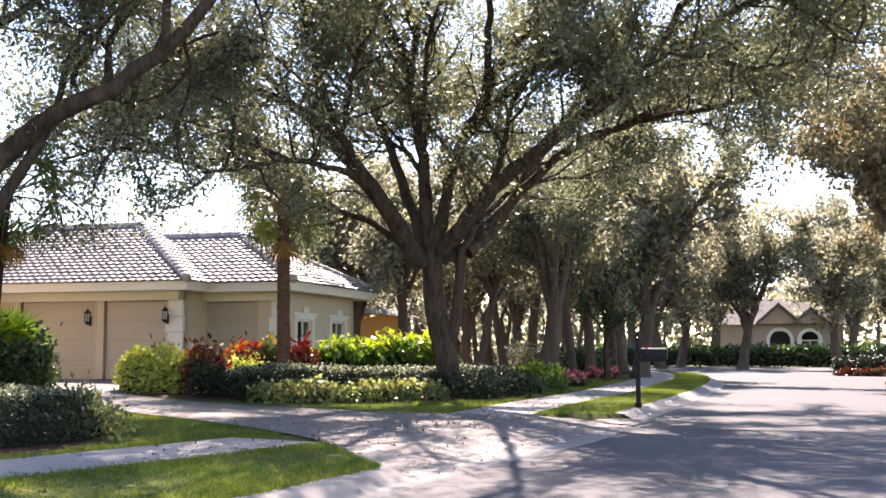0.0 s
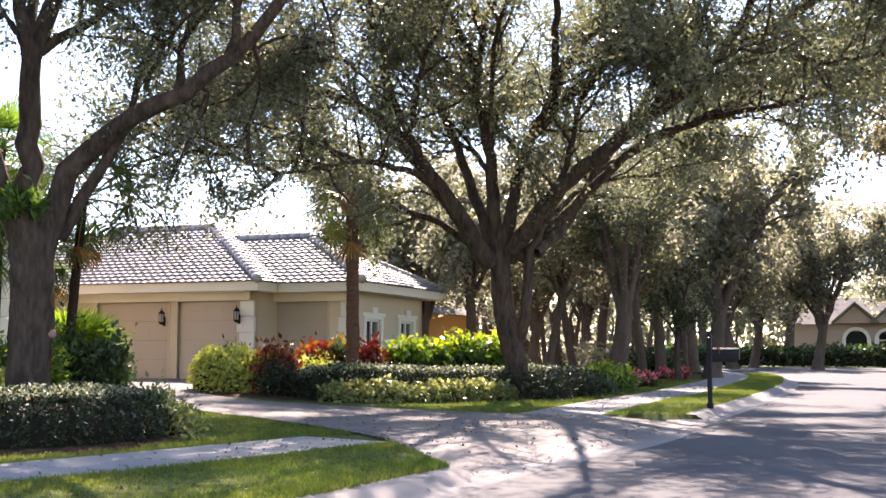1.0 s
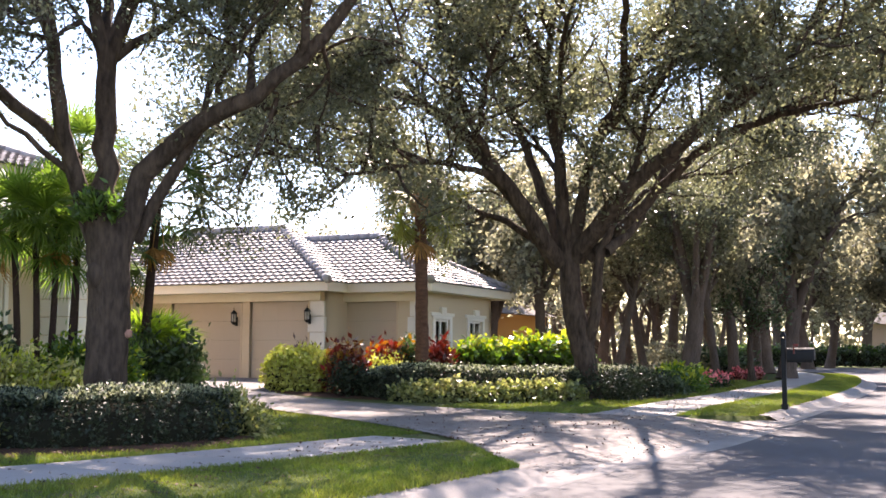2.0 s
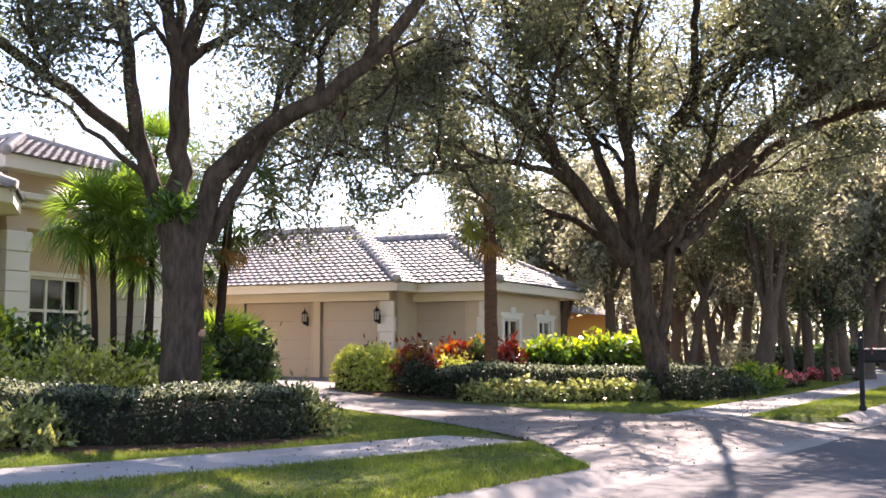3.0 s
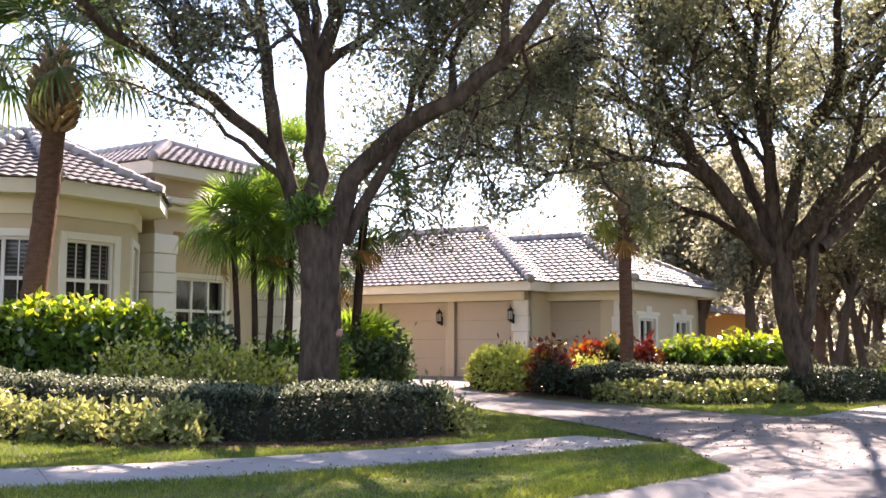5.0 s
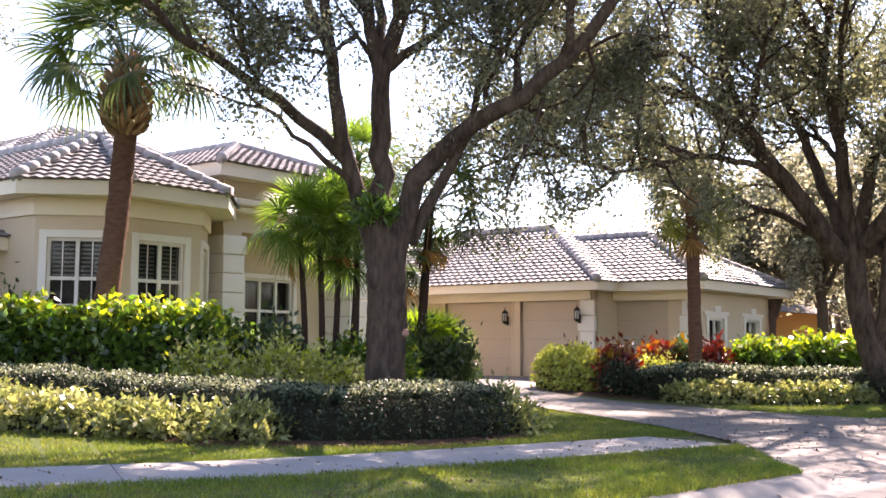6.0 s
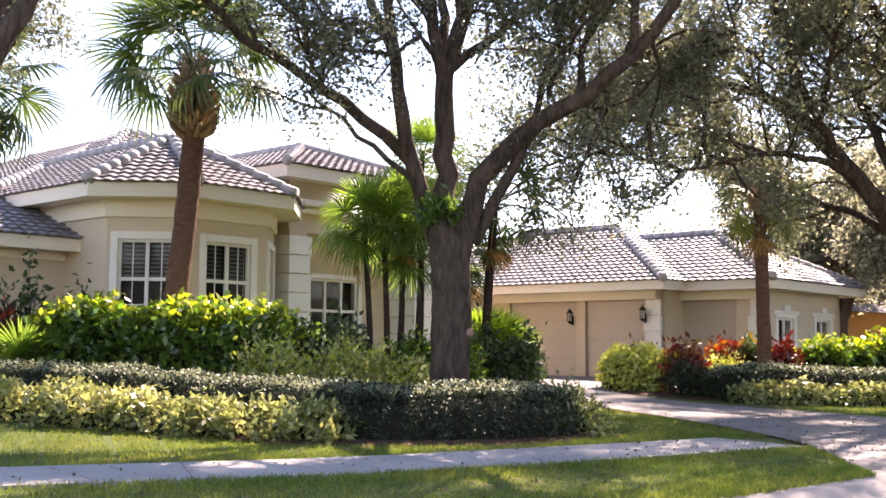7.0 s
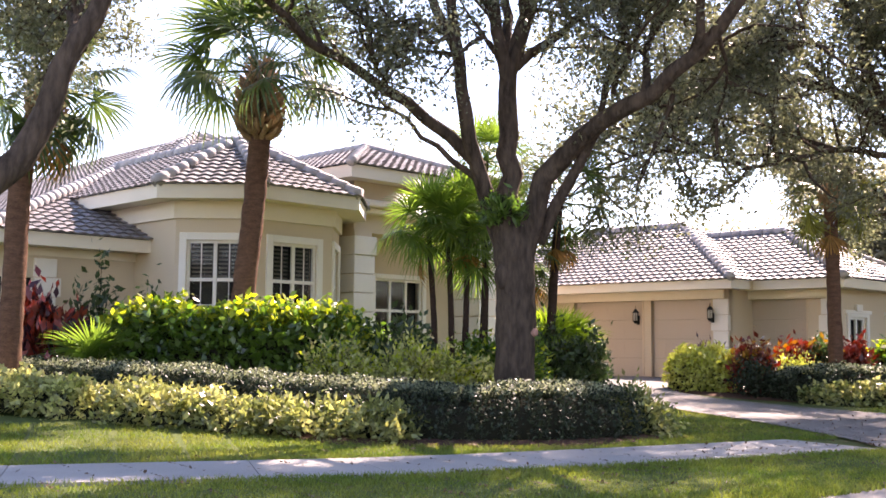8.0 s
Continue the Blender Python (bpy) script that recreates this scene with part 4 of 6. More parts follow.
# the oak in the clipped hedge
hedge_oak = tree("oak_tree", [(-6.8, 15.03, 0.1), (-6.78, 15.04, 1.1), (-6.76, 15.05, 2.2), (-6.8, 15.0, 3.0), (-6.82, 15.0, 3.4)],
     [([(-6.82, 15, 2.7), (-6.85, 15.0, 3.6), (-6.87, 15, 4.8), (-6.88, 15, 5.5), (-6.71, 15.19, 6.3), (-6.5, 15.35, 7.2), (-6.1, 15.4, 8.4), (-5.7, 15.4, 9.4)], 0.2, 0.06, 0.55),
      ([(-6.88, 14.98, 5.3), (-7.0, 14.85, 6.15), (-7.05, 14.8, 7.0), (-7.3, 14.9, 8.2), (-7.5, 15.1, 9.4)], 0.11, 0.03, 0.2),
      ([(-6.92, 14.95, 2.8), (-7.1, 14.8, 3.6), (-7.27, 14.5, 4.4), (-7.29, 14.25, 5.15), (-7.33, 14.1, 5.95), (-7.4, 14, 6.75), (-7.7, 13.9, 8.2)], 0.15, 0.04, 0.62),
      ([(-7.18, 14.7, 4.0), (-7.6, 14.4, 4.5), (-8.3, 13.7, 5.1), (-8.7, 13.1, 5.5), (-9, 12.6, 5.7), (-9.2, 12.1, 6.1), (-9.6, 11.5, 6.6), (-10.2, 10.8, 7.2)], 0.11, 0.03, 0.45),
      ([(-7.15, 14.75, 3.75), (-7.75, 14.35, 4.3), (-8.1, 14.0, 4.65), (-8.5, 13.6, 5.1)], 0.06, 0.02, 0.8),
      ([(-6.7, 15.05, 2.6), (-6.45, 15.12, 3.5), (-6.1, 15.1, 4.1), (-5.4, 15, 4.6), (-4.6, 14.9, 4.95), (-3.9, 14.8, 5.4), (-3.3, 14.7, 6), (-2.8, 14.5, 6.6), (-2.2, 14.3, 7.3)], 0.2, 0.05, 0.82),
      ([(-6.5, 15.3, 2.9), (-6, 15.25, 3.7), (-5.6, 15.2, 4.4), (-5.25, 15.1, 4.75)], 0.1, 0.07, 0.9),
      ([(-4.7, 14.9, 4.9), (-4.8, 15.4, 5.7), (-4.7, 15.9, 6.7), (-4.4, 16.2, 7.8)], 0.07, 0.02, 0.25),
      ([(-6.8, 15.1, 5.6), (-6.0, 15.6, 6.4), (-5.2, 16.2, 7.3), (-4.4, 16.8, 8.0)], 0.08, 0.02, 0.3),
      ([(-4.6, 14.9, 4.95), (-3.9, 15.5, 5.6), (-3.2, 16.3, 5.9), (-2.4, 17.0, 5.8)], 0.05, 0.02, 0.15),
      ([(-5.4, 15.0, 4.6), (-5.4, 15.6, 5.7), (-5.2, 16.4, 6.4), (-4.9, 17.2, 6.8)], 0.05, 0.02, 0.3),
      ([(-7.32, 14.15, 5.6), (-7.8, 13.5, 7.2), (-8.4, 12.8, 8.4), (-9.2, 12.0, 9.2)], 0.08, 0.02, 0.3),
      ([(-6.7, 15.2, 6.4), (-6.2, 13.9, 8.0), (-5.7, 12.6, 9.2), (-5.0, 11.6, 9.8)], 0.08, 0.02, 0.3),
      ([(-3.9, 14.8, 5.4), (-3.4, 13.8, 7.0), (-3.0, 12.9, 8.2), (-2.4, 12.2, 8.8)], 0.07, 0.02, 0.3),
      ([(-7.3, 14.2, 5.3), (-7.1, 13.7, 5.6), (-7.2, 13.2, 5.75), (-7.5, 12.9, 5.5)], 0.03, 0.01, 0.3),
      ([(-7.35, 14.1, 5.9), (-7.6, 13.4, 6.0), (-7.9, 12.8, 5.8), (-8.1, 12.4, 5.6)], 0.035, 0.01, 0.3),
      ([(-8.2, 13.8, 5.0), (-8.1, 13.1, 5.3), (-7.9, 12.6, 5.4)], 0.03, 0.01, 0.3),
      ([(-6.9, 15.0, 5.4), (-6.95, 14.4, 5.8), (-7.0, 13.9, 5.95)], 0.03, 0.01, 0.4),
      ([(-6.65, 15.2, 6.5), (-6.0, 15.0, 6.3), (-5.5, 14.9, 6.0), (-5.2, 14.9, 5.8)], 0.04, 0.01, 0.3),
      ([(-5.2, 15.0, 5.0), (-5.0, 14.95, 5.5), (-4.9, 14.9, 5.8), (-5.2, 14.8, 6.3)], 0.04, 0.01, 0.3),
      ([(-4.4, 14.9, 5.1), (-4.4, 15.3, 5.0), (-4.6, 15.7, 4.7), (-4.8, 16.0, 4.45)], 0.035, 0.01, 0.35),
      ([(-3.6, 14.75, 5.7), (-3.6, 15.3, 5.4), (-3.8, 15.9, 5.0), (-4.1, 16.3, 4.6)], 0.035, 0.01, 0.35),
      ([(-2.9, 14.5, 6.5), (-2.6, 15.2, 6.1), (-2.6, 15.9, 5.6)], 0.035, 0.01, 0.3),
      ([(-6.5, 15.35, 7.2), (-5.8, 15.0, 7.2), (-5.1, 14.6, 7.0), (-4.4, 14.4, 6.7)], 0.05, 0.01, 0.2),
      # high rear limbs, mostly out of view, added to shade the lawn
      ([(-6.88, 15.0, 5.7), (-7.4, 16.0, 7.6), (-8.1, 17.3, 9.0), (-8.9, 18.8, 9.8)], 0.09, 0.03, 0.45),
      ([(-6.6, 15.3, 6.8), (-6.7, 16.6, 8.4), (-6.9, 18.2, 9.6), (-7.2, 19.6, 10.1)], 0.09, 0.03, 0.4),
      ([(-7.15, 14.85, 7.6), (-8.4, 15.5, 8.8), (-9.8, 16.3, 9.4), (-11.2, 17.0, 9.6)], 0.08, 0.03, 0.3),
      ([(-6.1, 15.4, 8.4), (-5.0, 16.6, 9.4), (-4.0, 17.8, 9.9)], 0.07, 0.03, 0.2)],
     0.285, 0.31, 92000, 0.077, M_OAKL, "old live oak with forked grey-brown trunk rising from a clipped hedge", 11, reach=1.35, twigs=4, step=0.34, fuzz=0.10)

bm = bmesh.new()
bmesh.ops.create_icosphere(bm, subdivisions=2, radius=1.0)
for q in bm.verts:
    q.co = Vector((0.3 + 0.09 * q.co.x, 0.03 + 0.1 * q.co.y, 1.42 + 0.075 * q.co.z)) * (1 + 0.05 * math.sin(9 * q.co.z + 5 * q.co.x) * 0.2)
part("pruning_scar", bm, M_SCAR, hedge_oak, "pale pinkish healed pruning scar")
bm = bmesh.new()
bmesh.ops.create_icosphere(bm, subdivisions=2, radius=1.0)
for q in bm.verts:
    q.co = Vector((-0.06 + 0.13 * q.co.x, -0.27 + 0.08 * q.co.y, 2.25 + 0.2 * q.co.z))
part("burl", bm, M_BARK, hedge_oak)

# the broad oak beside the driveway
tree("oak_tree", [(0.22, 26.5, 0.1), (0.1, 26.5, 1.0), (-0.2, 26.5, 2.4), (-0.3, 26.5, 3.9)],
     [([(0.15, 26.5, 1.2), (0.36, 26.3, 2.5), (0.52, 26.1, 3.7), (0.9, 25.9, 4.5), (1.3, 25.3, 5.6), (1.6, 24.6, 7.0)], 0.16, 0.05, 0.5),
      ([(-0.5, 26.5, 3.4), (-1.1, 26, 4.3), (-1.9, 25.4, 5.4), (-2.9, 24.8, 6.5), (-3.6, 24.2, 6.9), (-4.5, 23.6, 7.1), (-5.7, 22.8, 7.0), (-6.8, 22.2, 6.8)], 0.25, 0.03, 0.35),
      ([(-3.4, 24.3, 6.8), (-4.3, 24.1, 7.9), (-4.8, 24, 8.7), (-5.2, 23.9, 9.7)], 0.1, 0.03, 0.1),
      ([(-0.5, 26.5, 3.5), (-1.5, 27, 4.3), (-2.6, 27.4, 4.8), (-4, 27.7, 5.1), (-4.9, 28.1, 5.4)], 0.12, 0.03, 0.45),
      ([(-1.2, 26.4, 4.3), (-1.9, 25.6, 5.2), (-2.4, 24.8, 5.4), (-3.4, 23.9, 5.5), (-4.2, 22.9, 5.15), (-4.9, 22, 4.9)], 0.11, 0.03, 0.45),
      ([(-0.4, 26.5, 3.6), (-1.2, 27.2, 6), (-1.9, 27.9, 7.8), (-2.4, 28.6, 9.2), (-2.7, 29.4, 10.9)], 0.16, 0.03, 0.4),
      ([(-0.3, 26.5, 3.7), (-0.5, 26, 5.9), (-0.8, 25.5, 7.5), (-0.7, 25, 8.4), (-0.3, 24.5, 9.8)], 0.2, 0.04, 0.4),
      ([(-0.75, 25.6, 7.3), (-1.5, 25.2, 8.0), (-2.4, 24.7, 8.6), (-3.2, 24.2, 9.3)], 0.1, 0.03, 0.1),
      ([(-0.2, 26.5, 3.7), (0.3, 25.9, 5.9), (0.9, 25.3, 6.7), (1.8, 24.6, 7.5), (2.7, 23.9, 8.5), (3.4, 23.2, 9.7)], 0.17, 0.03, 0.4),
      ([(-0.1, 26.5, 3.5), (1, 25.6, 4.9), (2, 24.8, 5.7), (3.1, 23.8, 6.5), (4.4, 22.7, 7.4), (5.6, 21.6, 7.95), (6.7, 20.4, 8.3), (7.6, 19.4, 8.5)], 0.24, 0.04, 0.38),
      ([(0.2, 26.5, 3.5), (1.6, 26.1, 4.8), (2.9, 25.5, 6), (4.2, 25, 6.5), (5.6, 24.3, 6.7), (6.7, 23.6, 6.8), (7.8, 22.9, 7.3)], 0.15, 0.03, 0.5),
      ([(0.6, 26, 3.6), (1.3, 26.7, 4.3), (2.1, 27.3, 5.7), (3, 27.9, 7), (4, 28.5, 8.8), (4.3, 29.2, 10.9)], 0.14, 0.03, 0.4),
      ([(3.1, 23.8, 6.5), (3.6, 22.9, 7.6), (4.2, 22.0, 8.6), (5.0, 21.3, 9.6)], 0.1, 0.03, 0.1),
      ([(-5.6, 22.9, 6.95), (-7.0, 22.6, 6.5), (-8.2, 22.7, 5.8), (-8.8, 22.9, 5.3)], 0.05, 0.02, 0.1),
      ([(-4.8, 22.1, 4.95), (-6.0, 21.6, 5.3), (-7.1, 21.4, 5.2), (-7.8, 21.5, 4.9)], 0.05, 0.02, 0.1),
      ([(-4.4, 23.7, 7.1), (-5.4, 24.5, 7.6), (-6.6, 25.2, 7.6), (-7.8, 25.6, 7.2)], 0.06, 0.02, 0.2),
      ([(-0.75, 25.2, 8.1), (-2.0, 23.4, 9.6), (-3.6, 21.4, 10.4), (-5.2, 19.8, 10.5)], 0.1, 0.03, 0.35),
      ([(-0.6, 24.9, 8.6), (-1.2, 22.6, 9.8), (-2.0, 20.2, 10.5), (-2.6, 18.2, 10.5)], 0.1, 0.03, 0.35),
      ([(1.0, 25.2, 6.9), (1.0, 22.6, 9.4), (0.8, 20.0, 10.6), (0.5, 17.8, 10.8)], 0.1, 0.03, 0.4),
      ([(2.2, 24.3, 7.9), (3.0, 22.0, 9.4), (3.5, 19.6, 10.2), (3.7, 17.4, 10.2)], 0.1, 0.03, 0.4),
      ([(4.4, 22.7, 7.4), (5.4, 20.8, 9.0), (6.1, 18.8, 9.8), (6.6, 16.8, 9.8)], 0.1, 0.03, 0.4),
      ([(3.1, 23.8, 6.4), (5.0, 23.5, 7.6), (7.0, 22.8, 8.2), (8.8, 22.0, 8.4), (9.9, 21.5, 8.2)], 0.11, 0.03, 0.25),
      ([(4.2, 25.0, 6.5), (6.0, 25.2, 7.4), (8.0, 24.8, 8.0), (9.6, 24.3, 8.1)], 0.09, 0.03, 0.25),
      ([(0.6, 25.6, 6.4), (1.4, 26.4, 8.2), (2.3, 27.0, 9.8), (3.0, 27.4, 11.2)], 0.1, 0.03, 0.2),
      ([(-0.7, 25.3, 7.8), (-1.6, 26.0, 9.2), (-3.0, 26.4, 10.2), (-4.4, 26.4, 10.6)], 0.09, 0.03, 0.2),
      ([(-2.0, 25.3, 5.5), (-2.7, 24.1, 7.2), (-3.0, 23.0, 8.6), (-3.0, 22.2, 9.8)], 0.11, 0.03, 0.3),
      ([(-4.5, 23.6, 7.1), (-5.6, 23.0, 6.4), (-6.6, 22.6, 6.0), (-7.4, 22.4, 5.8)], 0.06, 0.02, 0.2),
      ([(-3.4, 23.9, 5.5), (-4.6, 23.6, 6.0), (-5.8, 23.5, 6.3), (-7.0, 23.6, 6.4)], 0.06, 0.02, 0.2),
      ([(3.1, 23.8, 6.5), (3.6, 22.2, 6.8), (4.2, 20.8, 6.95), (5.0, 20.2, 7.1)], 0.06, 0.02, 0.2),
      ([(5.0, 22.2, 7.6), (5.6, 21.2, 7.0), (6.2, 20.4, 6.7), (6.9, 19.8, 6.6)], 0.06, 0.02, 0.2),
      ([(6.4, 20.8, 8.2), (6.9, 20.0, 7.6), (7.3, 19.6, 7.0), (7.6, 19.2, 6.8)], 0.05, 0.02, 0.2),
      ([(4.2, 25.0, 6.5), (6.0, 26.5, 7.4), (7.8, 28.0, 8.0), (9.2, 29.5, 8.2)], 0.09, 0.03, 0.25),
      ([(2.1, 27.3, 5.7), (4.2, 29.0, 7.0), (6.2, 30.6, 7.8), (8.0, 32.0, 8.0)], 0.09, 0.03, 0.25),
      # limbs added for the shade they throw on the driveway mouth
      ([(-0.6, 25.9, 6.4), (-0.4, 24.4, 7.6), (-0.2, 23.0, 8.4), (0.2, 21.4, 8.8)], 0.08, 0.03, 0.15),
      ([(0.5, 25.6, 6.4), (1.4, 23.8, 7.8), (2.2, 22.2, 8.4), (2.6, 20.8, 8.6)], 0.08, 0.03, 0.15),
      ([(-2.4, 25.0, 6.0), (-2.0, 23.6, 7.4), (-1.4, 22.2, 8.2), (-1.0, 20.8, 8.5)], 0.08, 0.03, 0.15),
      # limbs mostly outside the view, added to dapple the near road
      ([(5.4, 20.8, 9.0), (6.8, 18.6, 10.4), (8.0, 16.4, 11.2), (9.0, 14.6, 11.4)], 0.09, 0.03, 0.2),
      ([(6.7, 20.4, 8.3), (8.2, 18.8, 9.6), (9.8, 17.4, 10.2), (11.2, 16.4, 10.2)], 0.09, 0.03, 0.2),
      ([(3.0, 22.0, 9.4), (4.2, 18.8, 11.0), (5.0, 15.8, 11.6), (5.6, 13.4, 11.6)], 0.09, 0.03, 0.25),
      ([(8.8, 22.0, 8.4), (10.6, 20.6, 9.4), (12.2, 19.6, 9.6)], 0.07, 0.03, 0.1),
      ([(1.6, 24.6, 7.0), (2.0, 23.6, 7.4), (2.6, 22.2, 7.8), (3.0, 20.8, 8.4)], 0.07, 0.03, 0.2),
      ([(0.5, 26.1, 3.8), (1.6, 27.2, 5.2), (2.8, 28.6, 5.8), (4.2, 29.6, 6.0)], 0.08, 0.03, 0.4),
      ([(-0.5, 26.2, 5.5), (-1.0, 27.4, 6.4), (-1.8, 28.4, 6.8), (-3.0, 29.2, 7.0)], 0.08, 0.03, 0.3),
      ([(-0.5, 26.0, 5.9), (-0.3, 27.4, 7.2), (0.2, 28.6, 8.2), (0.8, 29.6, 8.8)], 0.08, 0.03, 0.3),
      ([(0.3, 25.9, 5.9), (0.0, 27.6, 6.6), (-0.6, 29.0, 7.4), (-1.2, 30.2, 8.0)], 0.08, 0.03, 0.3),
      ([(-4.0, 27.7, 5.1), (-4.8, 28.2, 5.7), (-5.4, 28.6, 6.0)], 0.06, 0.02, 0.3),
      ([(-2.6, 27.4, 4.8), (-3.6, 28.4, 5.6), (-4.8, 29.2, 6.2), (-6.0, 29.8, 6.6)], 0.06, 0.02, 0.2)],
     0.31, 0.23, 250000, 0.111, M_OAKL, "broad old live oak with many spreading limbs beside the driveway", 12, reach=2.2, twigs=4, step=0.4, fuzz=0.15)

# the oak whose limb crosses the view at the pan's end
tree("oak_tree", [(-10.9, 6.2, 0.1), (-10.85, 6.5, 0.9), (-10.65, 7.0, 1.8), (-10.35, 7.7, 2.5)],
     [([(-10.4, 7.6, 2.3), (-10.0, 8.29, 3.2), (-9.8, 8.55, 3.6), (-9.62, 8.75, 4.4), (-9.3, 9.1, 5.36), (-9.0, 9.4, 6.2), (-8.6, 9.7, 7.2)], 0.21, 0.06, 0.75),
      ([(-10.5, 7.4, 2.3), (-11.0, 7.0, 3.4), (-11.8, 6.8, 4.8), (-12.3, 7.0, 6.4)], 0.2, 0.05, 0.4),
      ([(-9.5, 8.9, 4.7), (-10.2, 9.4, 5.3), (-11.0, 9.8, 5.6), (-11.8, 10.0, 5.6)], 0.08, 0.02, 0.35),
      ([(-9.8, 8.55, 3.6), (-10.6, 9.4, 4.6), (-11.2, 10.2, 5.2), (-11.6, 10.8, 5.9)], 0.06, 0.02, 0.45),
      ([(-9.62, 8.75, 4.4), (-10.2, 9.6, 5.6), (-10.4, 10.4, 6.4), (-10.4, 11.2, 7.0)], 0.06, 0.02, 0.3)],
     0.34, 0.26, 26000, 0.068, M_OAKL, "leaning live oak with one thick dark limb", 13, reach=1.1, twigs=4, step=0.45)


def wild_tree(name, h, crown, seed, leaf_n, leaf_s, leaf_m, label, r=0.2, fork=0.32, low=False, lean=0.06):
    """A tree of the woods at the origin: forked trunk, arching limbs, ragged crown."""
    rng = np.random.default_rng(seed)
    top = np.array([rng.normal() * lean * h, rng.normal() * lean * h, h * fork])
    trunk = [(0, 0, -0.1), tuple(top * 0.5 + np.array([rng.normal() * 0.08, rng.normal() * 0.08, 0])), tuple(top)]
    limbs = []
    n = 8
    for k in range(n):
        az = 2 * math.pi * (k + rng.random() * 0.7) / n
        rad = crown * (0.35 + 0.65 * rng.random())
        zt = h * (0.5 + 0.52 * rng.random()) - 0.26 * rad
        p1 = top * (0.75 + 0.2 * rng.random())
        end = np.array([rad * math.cos(az), rad * math.sin(az), zt])
        m1 = p1 + (end - p1) * 0.35 + np.array([0, 0, 0.10 * h])
        m2 = p1 + (end - p1) * 0.7 + np.array([0, 0, 0.09 * h])
        limbs.append(([tuple(p1), tuple(m1), tuple(m2), tuple(end)], r * 0.5, 0.025, 0.3))
    return tree(name, trunk, limbs, r, r * 0.75, leaf_n, leaf_s, leaf_m, label, seed, reach=crown * 0.42, twigs=4, step=0.8, bark=M_WBARK, group="woodland trees", fuzz=0.25)


LBL = "slender woodland oak with sparse grey-green leaves"
wt1 = wild_tree("woodland_tree", 10.5, 3.6, 31, 8500, 0.24, M_WOODL, LBL, 0.24, 0.36)
wt2 = wild_tree("woodland_tree", 9.0, 3.0, 32, 8000, 0.22, M_WOODL, LBL, 0.17, 0.42, lean=0.1)
wt3 = wild_tree("woodland_tree", 11.0, 5.4, 33, 9500, 0.31, M_WOODL, LBL, 0.33, 0.24)
wt4 = wild_tree("woodland_tree", 12.5, 5.2, 34, 18000, 0.255, M_RUSTL, "tall tree with rust-brown thinning leaves across the road", 0.3, 0.34)


def plant(proto, x, y, s=1.0, turn=0.0, first=False):
    z = land(x, y) if off_kerb(x, y)[0] > 0 else -0.06
    m = Matrix.Translation((x, y, z)) @ Matrix.Rotation(radians(turn), 4, "Z") @ Matrix.Scale(s, 4)
    if first:
        proto.matrix_world = m
        return proto
    return copy_thing(proto, m)


wt5 = wild_tree("woodland_tree", 10.5, 5.2, 33, 30000, 0.12, M_OAKL, "forked oak standing in a bed of pink flowers", 0.32, 0.24)
plant(wt5, 3.3, 35.6, 1.0, 20, True)
plant(wt3, 5.0, 68.0, 1.0, 210, True)
plant(wt1, 6.2, 46.0, 1.0, 0, True)
plant(wt2, 1.2, 39.0, 0.95, 0, True)
plant(wt4, 16.9, 41.0, 1.08, 70, True)
for p, x, y, s, a in ((wt1, -1.4, 37.5, 0.85, 120), (wt2, 4.9, 41.0, 1.0, 200), (wt1, 8.2, 53.0, 1.0, 60), (wt2, 2.6, 45.5, 1.1, 80),
                      (wt3, -3.6, 44.5, 0.8, 140), (wt2, -0.6, 48.0, 1.0, 300), (wt1, 4.2, 51.5, 1.05, 250), (wt2, 7.0, 58.0, 1.1, 150),
                      (wt3, 1.0, 57.0, 0.95, 90), (wt2, -6.5, 51.0, 0.8, 30), (wt1, -11.0, 52.0, 0.72, 200), (wt3, -5.0, 62.0, 0.9, 10),
                      (wt1, 10.3, 62.5, 1.0, 330), (wt2, -15.5, 47.0, 0.75, 100), (wt1, -20.0, 50.0, 0.7, 280),
                      (wt4, 25.0, 52.0, 1.0, 200), (wt3, 21.0, 77.0, 1.15, 50), (wt3, 27.5, 76.0, 1.1, 170), (wt3, 15.5, 78.0, 1.25, 240), (wt3, 8.4, 46.8, 1.12, 75), (wt3, 9.2, 56.5, 1.15, 160), (wt3, 18.2, 84.0, 1.1, 20), (wt3, 33.0, 79.0, 1.0, 300), (wt4, 21.5, 47.0, 1.1, 10),
                      (wt4, 33.0, 66.0, 0.95, 320), (wt1, 36.5, 84.0, 0.95, 30),
                      (wt2, 9.0, 74.0, 1.1, 10), (wt3, 23.5, 95.0, 1.45, 100), (wt3, 16.5, 93.0, 1.4, 200), (wt3, 36.0, 97.0, 1.35, 60),
                      (wt2, -8.5, 46.0, 0.95, 40), (wt1, -4.8, 43.0, 0.85, 310)):
    plant(p, x, y, s, a)


